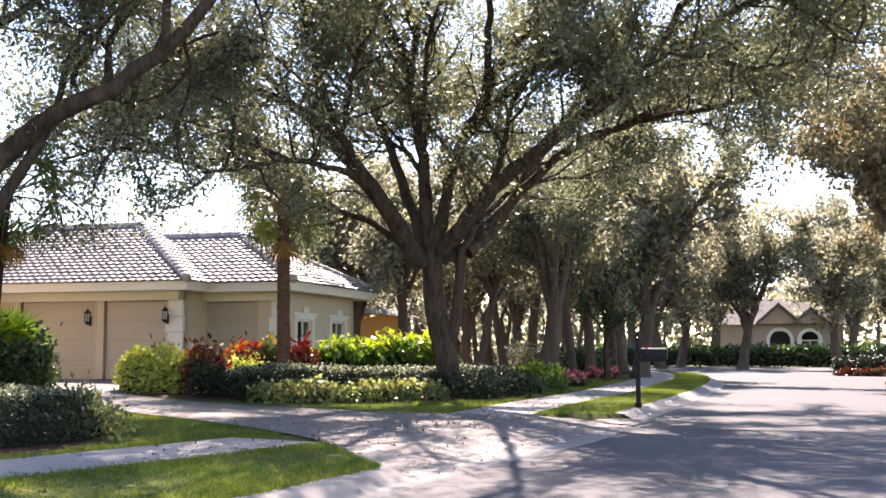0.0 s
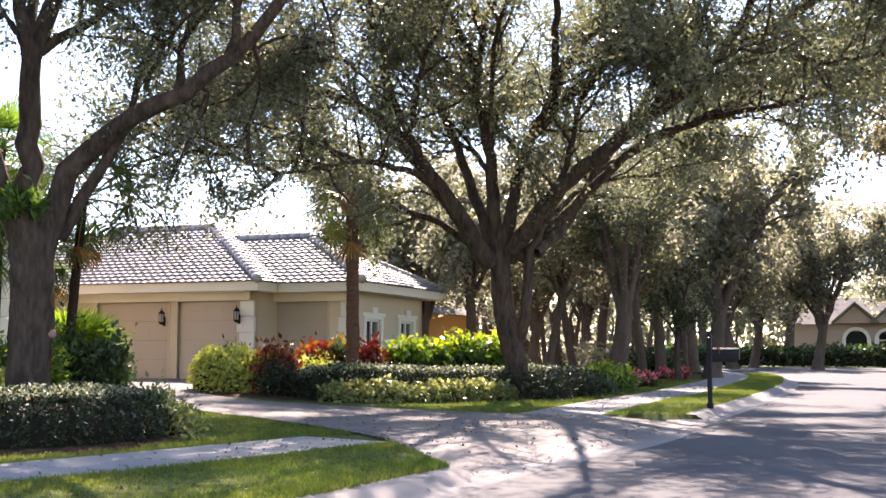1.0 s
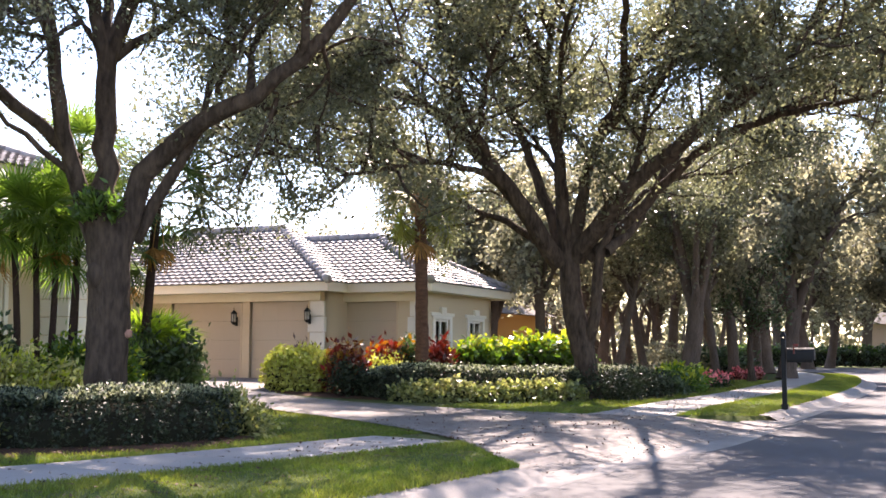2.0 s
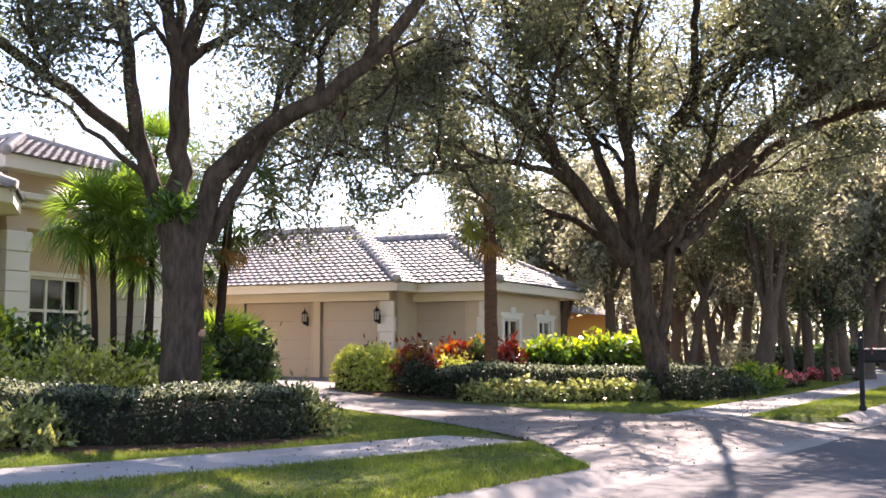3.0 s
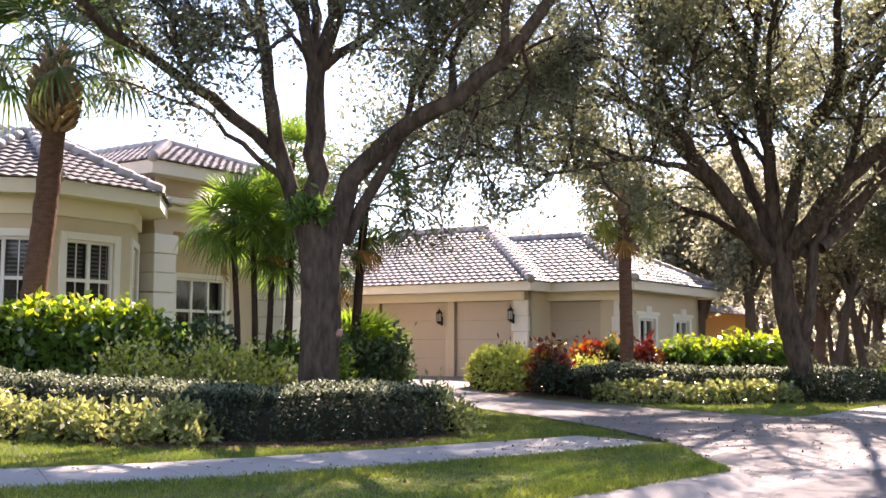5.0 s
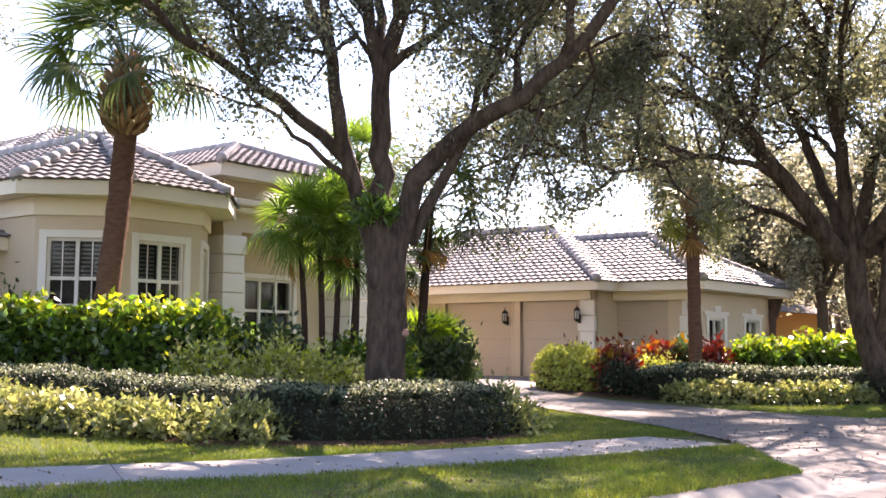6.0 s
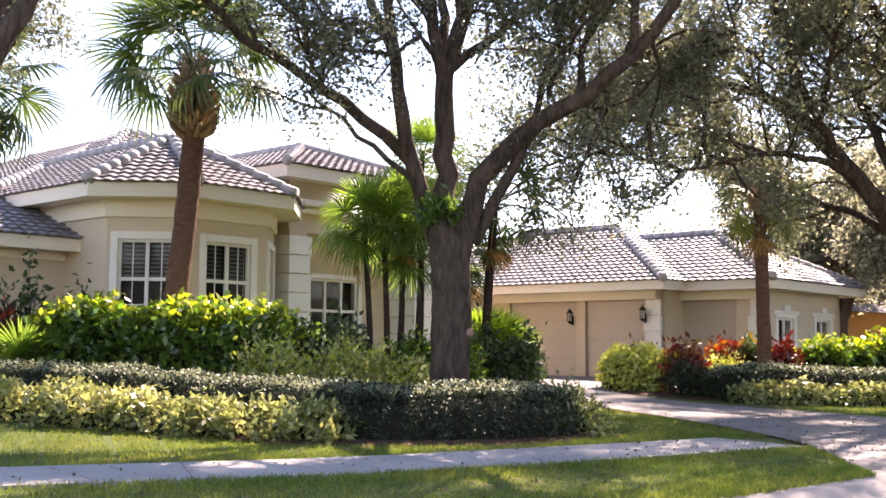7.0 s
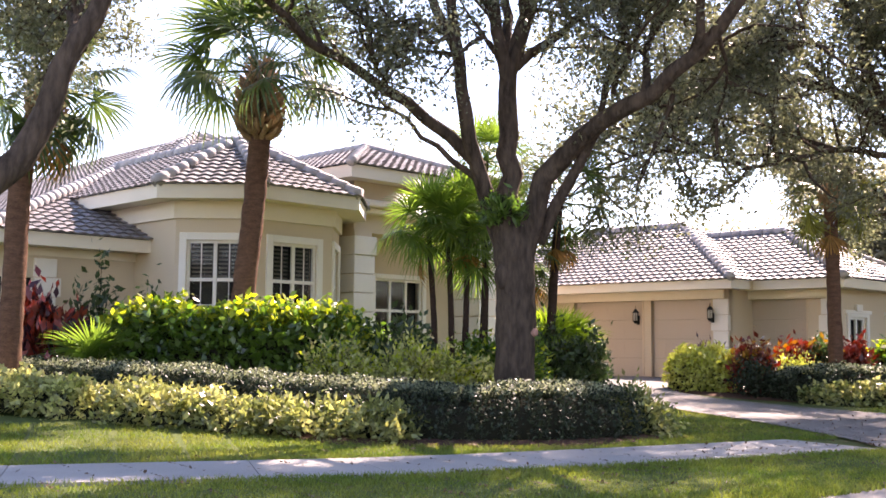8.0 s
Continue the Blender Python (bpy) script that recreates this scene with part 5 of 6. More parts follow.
def far_woods(r, z0, z1, a0, a1, n, size, seed, label):
    """A belt of leaves and stems that closes the distance."""
    rng = np.random.default_rng(seed)
    az = np.radians(rng.uniform(a0, a1, n))
    top = z1 * (0.72 + 0.3 * np.array([noise.noise((float(a) * 14, seed, 0)) for a in az]))
    z = z0 + (top - z0) * rng.random(n) ** 0.8
    rr = r + rng.uniform(-5, 5, n)
    pts = np.stack([rr * np.sin(az), rr * np.cos(az), z], 1)
    ob = part("far_woods", leaves_mesh("far_woods", pts, size, rng, 0.7, 0.3), M_WOODL)
    tagged(ob, label, "woods", "", "stuff")
    items = []
    for k in range(70):
        a = math.radians(a0 + (a1 - a0) * (k + rng.random()) / 70)
        p = np.array([(r - 4) * math.sin(a), (r - 4) * math.cos(a), -0.1])
        items.append(tube([p, p + (rng.normal() * 0.5, 0, z1 * 0.4), p + (rng.normal() * 1.2, 0, z1 * 0.75)], 0.2, 0.07, 6))
    ob = part("far_trunks", tubes_mesh("far_trunks", items), M_WBARK)
    tagged(ob, "bare dark stems standing in the far woods", "woods", "", "stuff")


far_woods(128, 0, 11, -35, 60, 20000, 1.0, 41, "hazy belt of far grey-green woodland")
far_woods(74, 0, 8.5, -20, 4, 4200, 0.5, 42, "thicket of grey-green woodland behind the lot")
# unseen belt behind the camera, added so window panes reflect less brightness
far_woods(62, 0, 10, 62, 318, 15000, 1.2, 43, "unseen belt of leaves and stems added behind the camera")

# ---- palms ----
def fan_mesh(name, n, length, petiole, seed, droop=0.25, spread=118):
    """A fan frond: stalk along +x, blades round its end."""
    rng = np.random.default_rng(seed)
    vs, fs = [], []
    v, f = tube([(0, 0, 0), (petiole * 0.5, 0, 0.03), (petiole, 0, 0)], 0.018, 0.011, 4)
    vs.append(v), fs.append(f)
    o = len(v)
    for k in range(n):
        a = radians(-spread + 2 * spread * k / (n - 1) + rng.normal() * 2)
        L = length * (0.78 + 0.22 * math.cos(a * 0.75)) * (0.92 + 0.16 * rng.random())
        d = np.array([math.cos(a), math.sin(a), 0])
        w = np.array([-math.sin(a), math.cos(a), 0])
        c = np.array([petiole, 0, 0])
        pleat = 0.03 * (1 if k % 2 else -1)
        st = []
        for t, wd in ((0.02, 0.006), (0.5, 0.026), (0.78, 0.016), (1.0, 0.002)):
            p = c + d * L * t + np.array([0, 0, -droop * L * t ** 3 + pleat * t * (1 - t)])
            hw = wd * length / 0.8
            st += [p - w * hw, p + w * hw]
        for q in range(3):
            fs.append(np.array([[o + 2 * q, o + 2 * q + 1, o + 2 * q + 3, o + 2 * q + 2]]))
        vs.append(np.array(st))
        o += 8
    fs = np.vstack(fs)
    return raw(name, np.vstack(vs), np.full(len(fs), 4), fs)


def palm(name, path, r0, r1, fronds, length, petiole, leaf_m, label, seed, boots=None, dead=0, skew=0.0, group="palms", up=75, down=-70, bark=None):
    """A fan palm: ringed trunk, old leaf bases, single fronds."""
    rng = np.random.default_rng(seed)
    base = Vector(path[0])
    off = np.array(base)
    t = thing(name, Matrix.Translation(base), label, "palm", group)
    tp = polyline(path, 0.12) - off
    v, f = tube(tp, r0, r1, 12, 1.0, 0.13, rng)
    part("trunk", tubes_mesh("trunk", [(v, f)]), bark or M_PBARK, t)
    top = tp[-1]
    if boots:
        items, z = [], 0.0
        zb = boots[0]
        while z < zb:
            for k in range(9):
                a = 2 * math.pi * (k + 0.5 * (int(z / 0.11) % 2)) / 9 + rng.normal() * 0.1
                p = top + np.array([0, 0, z - zb + 0.1])
                d = np.array([math.cos(a), math.sin(a), 0])
                rr = r1 * 0.9 + (boots[1] - r1) * math.sin(math.pi * min(1, 0.25 + 0.75 * z / zb))
                items.append(tube([p + d * r1 * 0.7, p + d * rr * 0.9 + (0, 0, 0.09), p + d * (rr + 0.05) + (0, 0, 0.2)], 0.06, 0.025, 5))
            z += 0.11
        ob = part("boot", tubes_mesh("boot", items), M_BOOT, t, "criss-crossed tan old leaf bases")
    kinds = [fan_mesh("frond", 26, length, petiole, seed * 7 + k, 0.2 + 0.25 * k) for k in range(3)]
    dry = fan_mesh("dry_frond", 18, length * 0.8, petiole, seed * 7 + 5, 0.6, 60)
    for k in kinds:
        k.materials.append(leaf_m)
    dry.materials.append(M_DEADL)
    for k in range(fronds):
        el = up + (down - up) * ((k + rng.random()) / fronds)
        az = 137.5 * k + rng.normal() * 12
        ob = new("frond", kinds[min(2, int(3 * k / fronds))])
        ob.parent = t
        ob.matrix_local = Matrix.Translation(top) @ pose(0, 0, 0, 0, 0, az) @ pose(0, 0, 0, 0, -el, 0) @ pose(0, 0, 0, rng.normal() * 25, 0, 0)
    for k in range(dead):
        ob = new("dry_frond", dry)
        ob.parent = t
        ob.matrix_local = Matrix.Translation(top - np.array([0, 0, 0.15])) @ pose(0, 0, 0, 0, 0, 360 * rng.random()) @ pose(0, 0, 0, 0, 68 + 15 * rng.random(), 0)
    return t


palm("sabal_palm", [(-12.55, 15.6, 0.3), (-12.43, 15.67, 2.1), (-12.3, 15.78, 4.0), (-12.25, 15.82, 5.2), (-12.25, 15.8, 6.3)], 0.215, 0.19, 32, 0.95, 1.15, M_PALML,
     "tall cabbage palm with reddish trunk and tan leaf bases", 51, (1.35, 0.46), 0, up=70, down=-20)
palm("sabal_palm", [(-14.5, 12.3, 0.3), (-14.46, 12.33, 1.9), (-14.42, 12.38, 4.15), (-14.2, 12.62, 5.6)], 0.2, 0.17, 20, 0.85, 0.85, M_PALML,
     "cabbage palm with drooping fronds by the side wing", 52, (0.8, 0.34), 3)
palm("sabal_palm", [(-3.75, 25.75, 0.2), (-3.75, 25.73, 1.6), (-3.77, 25.72, 3.4), (-3.8, 25.72, 4.75)], 0.165, 0.14, 10, 0.72, 0.75, M_PALMG,
     "cabbage palm with rusty trunk in front of the garage", 53, (0.35, 0.24), 2, up=25, down=-55)
palm("sabal_palm", [(-8.45, 20.32, 0.3), (-8.4, 20.34, 1.4), (-8.25, 20.4, 3.8), (-8.2, 20.42, 4.2)], 0.10, 0.08, 15, 0.62, 0.8, M_PALML,
     "thin dark palm with hanging fronds behind the oak", 54, None, 2, up=55, down=-55, bark=M_THINB)
palm("sabal_palm", [(-8.95, 20.2, 0.3), (-8.95, 20.2, 1.6), (-8.85, 20.3, 3.2)], 0.09, 0.08, 10, 0.6, 0.5, M_PALML,
     "thin dark palm with hanging fronds behind the oak", 55, None, 1, up=60, bark=M_THINB)
for k, (x, y, tx, ty, z) in enumerate(((-9.73, 18.04, -9.88, 17.95, 3.55), (-9.48, 18.18, -9.56, 18.13, 3.4), (-9.36, 18.36, -9.28, 18.4, 3.75),
                                        (-9.2, 18.9, -9.14, 18.91, 4.9), (-9.1, 18.55, -9.0, 18.6, 3.0))):
    palm("clump_palm", [(x, y, 0.3), ((x + tx) / 2 + 0.03, (y + ty) / 2, 1.9), (tx, ty, z)], 0.065, 0.05, 17, 0.6, 0.55, M_PALMY,
         "slim green clump palm with fan fronds by the entrance", 60 + k, None, 1 if k in (0, 2) else 0, group="clump palms by the entrance", up=75, down=-35, bark=M_THINB)
for k, (x, y) in enumerate(((-8.35, 21.2), (-8.75, 21.0), (-8.5, 20.75), (-9.4, 19.1), (-9.75, 18.7), (-9.05, 18.7))):
    palm("young_palm", [(x, y, 0.25), (x, y, 1.25 if k < 3 else 0.5)], 0.06, 0.05, 13, 0.58, 0.42, M_PALMB if k < 3 else M_PALMY,
         "young bright green fan palm among the shrubs", 70 + k, None, 0, group="young palms", up=80, down=15)
palm("young_palm", [(-14.05, 13.75, 0.35), (-14.05, 13.75, 0.75)], 0.06, 0.05, 20, 0.62, 0.5, M_PALMY, "low green fan palm behind the clipped hedge", 75, None, 0, up=80, down=5)

# ---- hedges, shrubs and beds ----
def hedge(name, path, width, height, leaf_n, leaf_s, leaf_m, label, seed, top_m=None, top_n=0, top_s=0.1, square=3.0, rough=0.06, category="hedge", group="", aspect=0.55, core=0.8):
    """A hedge along a path: near-black hull for inner shade, leaves all over its faces, paler leaves on top."""
    rng = np.random.default_rng(seed)
    p = smooth_line(path, 0.25)
    base = np.array([p[0][0], p[0][1], land(*p[0])])
    t = thing(name, Matrix.Translation(base), label, category, group)
    n, m = len(p), 16
    tan = np.gradient(p, axis=0)
    tan /= np.linalg.norm(tan, axis=1)[:, None]
    nor = np.stack([-tan[:, 1], tan[:, 0]], 1)
    ang = np.linspace(0, math.pi, m)
    cx, sz = np.cos(ang), np.sin(ang)
    px = np.sign(cx) * np.abs(cx) ** (2 / square) * width / 2
    pz = np.abs(sz) ** (2 / square) * height
    ends = np.minimum(1, np.sqrt(np.clip(1 - (1 - np.minimum(np.arange(n), n - 1 - np.arange(n)) * 0.25 / (width * 0.45)).clip(0, 1) ** 2, 0.02, 1)))
    z0 = np.array([land(*q) for q in p])

    def surf(i, a, k=1.0):
        """Point on the hull at station i (float) and angle index a (float)."""
        i0 = np.clip(i.astype(int), 0, n - 2)
        f = (i - i0)[:, None]
        c = p[i0] * (1 - f) + p[i0 + 1] * f
        nn = nor[i0]
        e = ends[i0] * (1 - f[:, 0]) + ends[i0 + 1] * f[:, 0]
        x = np.interp(a, np.arange(m), px) * e * k
        z = np.interp(a, np.arange(m), pz) * (0.6 + 0.4 * e) * k
        lump = np.array([noise.noise((float(c[q, 0]) * 1.7 + float(x[q]), float(c[q, 1]) * 1.7, float(z[q]) * 2.0 + seed)) for q in range(len(c))])
        g = 1 + rough * 2.2 * lump
        return np.stack([c[:, 0] + nn[:, 0] * x * g, c[:, 1] + nn[:, 1] * x * g, z0[i0] + z * g], 1)

    ii, aa = np.meshgrid(np.arange(n, dtype=float), np.arange(m, dtype=float), indexing="ij")
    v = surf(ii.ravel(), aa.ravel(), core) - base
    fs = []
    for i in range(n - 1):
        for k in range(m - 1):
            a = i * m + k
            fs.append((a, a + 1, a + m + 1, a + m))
    # a closed hull whose dark colour stands in for shade inside the hedge
    part("twig_core", raw("twig_core", v, np.full(len(fs), 4), fs), M_CORE, t, "near-black hull for the shade between leaves")
    arc = np.r_[0, np.cumsum(np.hypot(np.diff(px), np.diff(pz)))]
    i, a = rng.random(leaf_n) * (n - 1.001), np.interp(rng.random(leaf_n) * arc[-1], arc, np.arange(m))
    q = surf(i, a) - base + rng.normal(size=(leaf_n, 3)) * leaf_s * 0.7
    q[:, 2] = np.maximum(q[:, 2], z0[i.astype(int)] - base[2] - 0.03)
    part("foliage", leaves_mesh("foliage", q, leaf_s, rng, aspect, 0.9), leaf_m, t)
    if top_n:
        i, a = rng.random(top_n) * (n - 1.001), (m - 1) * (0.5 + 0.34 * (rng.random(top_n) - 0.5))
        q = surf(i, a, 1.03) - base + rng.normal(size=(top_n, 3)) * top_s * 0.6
        part("young_foliage", leaves_mesh("young_foliage", q, top_s, rng, aspect, 1.4), top_m, t, "paler leaves on top")
    return t


def shrub(name, x, y, rx, ry, h, leaf_n, leaf_s, leaf_m, label, seed, top_m=None, top_n=0, category="shrub", group="", aspect=0.5, z=None, upright=0.0):
    """A loose shrub: forked stems and leaves in uneven tufts."""
    rng = np.random.default_rng(seed)
    z = land(x, y) if z is None else z
    t = thing(name, Matrix.Translation((x, y, z)), label, category, group)
    tips, items = [], []
    for k in range(34):
        a, e = 2 * math.pi * rng.random(), math.acos(1 - rng.random() * 0.95)
        s = 0.75 + 0.3 * rng.random()
        tip = np.array([rx * s * math.sin(e) * math.cos(a), ry * s * math.sin(e) * math.sin(a), max(0.08, h * s * (0.12 + 0.88 * math.cos(e)))])
        tips.append(tip)
        items.append(tube([np.array([0.1 * rx * math.cos(a), 0.1 * ry * math.sin(a), 0]), tip * (0.5, 0.5, 0.6), tip], 0.018, 0.006, 4))
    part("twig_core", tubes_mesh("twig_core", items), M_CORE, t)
    tips = np.array(tips)

    def places(n, hi):
        pool = tips[tips[:, 2] > np.quantile(tips[:, 2], hi)] if hi else tips
        c = pool[rng.integers(0, len(pool), n)]
        d = rng.normal(size=(n, 3)) * np.array([rx, ry, h]) * 0.17
        q = c * (1 - 0.35 * rng.random(n)[:, None] ** 2) + d
        q[:, 2] = np.maximum(q[:, 2], 0.03)
        return q
    q = places(leaf_n, 0)
    out = q / (np.linalg.norm(q, axis=1)[:, None] + 1e-9)
    part("foliage", leaves_mesh("foliage", q, leaf_s, rng, aspect, 0.6, along=out * 0.6 + np.array([0, 0, upright])), leaf_m, t)
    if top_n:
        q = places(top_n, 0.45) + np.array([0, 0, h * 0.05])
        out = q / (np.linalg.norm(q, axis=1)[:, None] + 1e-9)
        part("young_foliage", leaves_mesh("young_foliage", q, leaf_s * 1.05, rng, aspect, 0.6, along=out * 0.6 + np.array([0, 0, upright])), top_m, t, "extra leaves on the upper tips")
    return t


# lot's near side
# top leaves carry the glancing sun in their pale colour
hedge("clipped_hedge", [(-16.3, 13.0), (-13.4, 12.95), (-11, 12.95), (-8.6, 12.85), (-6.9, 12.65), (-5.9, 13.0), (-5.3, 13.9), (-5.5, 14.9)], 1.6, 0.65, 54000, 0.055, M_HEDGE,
      "clipped dense hedge with small leaves, silvery-green and paled for sun on top", 81, M_HEDGET, 30000, 0.046)
hedge("variegated_hedge", [(-11.7, 11.85), (-11.0, 11.9), (-10.2, 11.87), (-9.6, 11.85), (-9.0, 11.9)], 1.15, 0.36, 3200, 0.11, M_VARI,
      "low loose half-shaded hedge with green variegated leaves", 182, M_VARIP, 420, 0.12, square=2.2, rough=0.3)
# sunny end of the row: sunlight is in the paler leaf colour
hedge("variegated_hedge", [(-15.4, 11.65), (-13.6, 11.68), (-12.8, 11.72), (-12.2, 11.8), (-11.7, 11.85)], 1.15, 0.34, 4300, 0.115, M_VARIP,
      "low loose hedge with yellow and green variegated leaves, paled for sun", 82, M_VARIP, 1300, 0.13, square=2.2, rough=0.3)
shrub("variegated_shrub", -4.7, 14.4, 0.6, 0.6, 0.66, 2600, 0.09, M_VARI, "small variegated shrub at the hedge's end", 83)
for k, (x, y) in enumerate(((-8.75, 11.8), (-8.0, 11.75), (-7.2, 11.75))):
    shrub("variegated_shrub", x, y, 0.62, 0.55, 0.46, 1900, 0.105, M_VARI, "loose half-shaded variegated shrub at the end of the row", 184 + k, M_VARIP, 90)
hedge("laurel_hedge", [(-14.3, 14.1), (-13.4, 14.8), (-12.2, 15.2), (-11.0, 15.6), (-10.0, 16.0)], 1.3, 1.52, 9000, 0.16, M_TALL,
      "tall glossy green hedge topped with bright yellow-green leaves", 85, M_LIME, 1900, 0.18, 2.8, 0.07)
shrub("laurel_shrub", -9.6, 16.35, 0.7, 0.6, 1.4, 2200, 0.16, M_DARKL, "dark green broad-leaved shrub at the end of the laurel hedge", 185)
for k, (x, y, rx, h) in enumerate(((-8.9, 15.6, 0.75, 1.05), (-8.1, 16.0, 0.7, 0.85), (-9.8, 14.9, 0.75, 1.0))):
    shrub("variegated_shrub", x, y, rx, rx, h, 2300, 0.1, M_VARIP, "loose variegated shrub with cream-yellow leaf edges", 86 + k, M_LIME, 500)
shrub("dark_shrub", -7.75, 20.4, 0.62, 0.6, 1.15, 2600, 0.13, M_DARKL, "dense dark green shrub beside the driveway", 90)
shrub("dark_shrub", -8.5, 18.4, 0.9, 0.9, 1.15, 3200, 0.12, M_TALL, "green shrub behind the oak trunk", 91, M_LIME, 300)
shrub("dark_shrub", -8.3, 20.0, 0.7, 0.7, 1.2, 2600, 0.12, M_DARKL, "dense dark green shrub beside the driveway", 92)
shrub("dark_shrub", -9.9, 17.2, 0.8, 0.75, 1.05, 2600, 0.13, M_TALL, "green broad-leaved shrub before the entrance", 93)
shrub("dark_shrub", -11.0, 17.6, 0.8, 0.75, 1.2, 2600, 0.14, M_TALL, "green broad-leaved shrub before the entrance", 94)
shrub("croton", -15.7, 13.6, 0.85, 0.8, 1.5, 2600, 0.22, M_RED, "deep red croton shrub with broad leaves", 95, M_PURPLE, 500, upright=0.5)
shrub("croton", -14.95, 13.9, 0.6, 0.6, 1.25, 1600, 0.22, M_RED, "deep red croton shrub with broad leaves", 96, M_PURPLE, 300, upright=0.5)
shrub("wall_shrub", -15.7, 15.4, 0.55, 0.5, 2.3, 700, 0.16, M_DARKL, "sparse dark shrub against the tan wall", 97)
shrub("wall_shrub", -14.9, 15.9, 0.45, 0.4, 1.8, 450, 0.15, M_DARKL, "sparse dark shrub against the tan wall", 98)

shrub("fork_fern", -6.85, 14.78, 0.34, 0.3, 0.5, 420, 0.2, M_TALL, "small green fern growing in the fork of the oak", 99, category="fern", aspect=0.28, z=3.1)

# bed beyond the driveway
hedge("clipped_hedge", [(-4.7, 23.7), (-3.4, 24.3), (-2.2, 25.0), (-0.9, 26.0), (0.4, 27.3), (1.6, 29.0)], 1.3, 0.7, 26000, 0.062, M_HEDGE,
      "clipped hedge in the driveway bed, silvery-green top paled for sun", 101, M_HEDGET, 12000, 0.06)
hedge("variegated_hedge", [(-4.0, 23.25), (-3.0, 23.65), (-1.9, 24.4), (-0.7, 25.3), (0.0, 26.0)], 0.85, 0.31, 5200, 0.12, M_VARI,
      "low variegated hedge along the driveway bed", 102, M_VARIP, 1500, 0.13, square=2.2, rough=0.3)
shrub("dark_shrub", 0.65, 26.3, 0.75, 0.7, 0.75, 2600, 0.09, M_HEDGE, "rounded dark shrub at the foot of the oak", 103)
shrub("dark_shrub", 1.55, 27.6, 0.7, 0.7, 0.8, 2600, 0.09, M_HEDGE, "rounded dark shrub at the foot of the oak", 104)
hedge("golden_shrub", [(-7.15, 24.45), (-6.8, 24.6), (-6.45, 24.75), (-6.1, 24.9), (-5.85, 25.0)], 1.35, 0.95, 4200, 0.12, M_GOLD, "rounded golden-green shrub at the driveway's edge", 105, square=2.1, rough=0.12, category="shrub", aspect=0.6)
shrub("golden_shrub", -4.55, 25.15, 0.55, 0.5, 0.8, 1500, 0.10, M_GOLD, "golden-green shrub among the crotons", 106)
shrub("croton", -5.35, 24.5, 0.55, 0.5, 1.08, 1500, 0.165, M_RED, "red croton shrub with yellow tips beside the driveway", 107, M_ORANGE, 330)
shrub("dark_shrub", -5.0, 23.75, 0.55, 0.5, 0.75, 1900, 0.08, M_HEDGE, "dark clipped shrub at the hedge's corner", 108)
for k, (x, y) in enumerate(((-4.75, 26.3), (-4.15, 26.5), (-3.5, 26.7))):
    shrub("croton", x, y, 0.52, 0.5, 1.1, 1500, 0.165, M_RED if k != 1 else M_DARKL, "red and green croton shrub with yellow tips", 110 + k, M_ORANGE if k < 2 else M_RED, 260)
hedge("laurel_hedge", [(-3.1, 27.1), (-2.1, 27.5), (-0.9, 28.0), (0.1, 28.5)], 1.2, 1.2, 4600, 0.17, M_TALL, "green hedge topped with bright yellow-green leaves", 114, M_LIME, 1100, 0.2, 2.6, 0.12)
shrub("purple_shrub", -6.95, 27.15, 0.5, 0.5, 0.9, 1700, 0.15, M_PURPLE, "dark purple spiky shrub by the garage", 115, upright=0.7, aspect=0.25)
shrub("laurel_shrub", 2.6, 31.2, 0.8, 0.8, 0.7, 2000, 0.15, M_TALL, "bright green shrub behind the oak trunk", 116, M_LIME, 700)
shrub("laurel_shrub", 2.3, 29.6, 0.55, 0.5, 0.45, 1200, 0.12, M_DARKL, "low dark green shrub in the bed", 117)
shrub("dark_shrub", 2.6, 33.6, 0.9, 0.9, 0.55, 2000, 0.14, M_TALL, "low green shrub under the trees", 118)
rng = np.random.default_rng(9)
for k, (x, y) in enumerate(((2.55, 34.4), (3.0, 34.7), (3.9, 35.2), (4.4, 35.8), (6.9, 45.6), (6.2, 45.2))):
    shrub("flower_clump", x, y, 0.42, 0.4, 0.42, 500, 0.11, M_DARKL if k < 4 else M_RED, "low clump of pink and white bedding flowers", 120 + k, M_FLOWER, 420, group="bedding flowers", category="flowers")
for k in range(9):
    x, y = rng.uniform(-8, 8), rng.uniform(40, 66)
    if off_kerb(x, y)[0] < 4.5:
        continue
    shrub("underwood", x, y, 1.4, 1.4, rng.uniform(0.6, 1.6), 1500, 0.22, M_WOODL if k % 4 else M_DARKL, "low dark shrub on the woodland floor", 130 + k, group="woodland underwood")



tree("dark_tree", [(6.3, 42.0, 0.1), (6.25, 42.0, 1.2), (6.3, 42.1, 2.2)],
     [([(6.3, 42.1, 2.0), (5.9, 42.0, 3.4), (5.5, 42.0, 4.6)], 0.07, 0.02, 0.1), ([(6.3, 42.1, 2.0), (6.7, 42.2, 3.6), (7.0, 42.2, 5.0)], 0.07, 0.02, 0.1),
      ([(6.3, 42.1, 2.1), (6.35, 42.3, 4.0), (6.3, 42.3, 5.6)], 0.08, 0.02, 0.1), ([(6.3, 42.1, 1.8), (6.9, 41.7, 2.6), (7.4, 41.5, 3.2)], 0.05, 0.02, 0.1),
      ([(6.3, 42.1, 1.8), (5.7, 41.7, 2.6), (5.2, 41.5, 3.2)], 0.05, 0.02, 0.1)],
     0.13, 0.1, 3000, 0.14, M_DARKL, "small dense dark-leaved tree by the sidewalk", 171, reach=0.8, twigs=4, step=0.4)

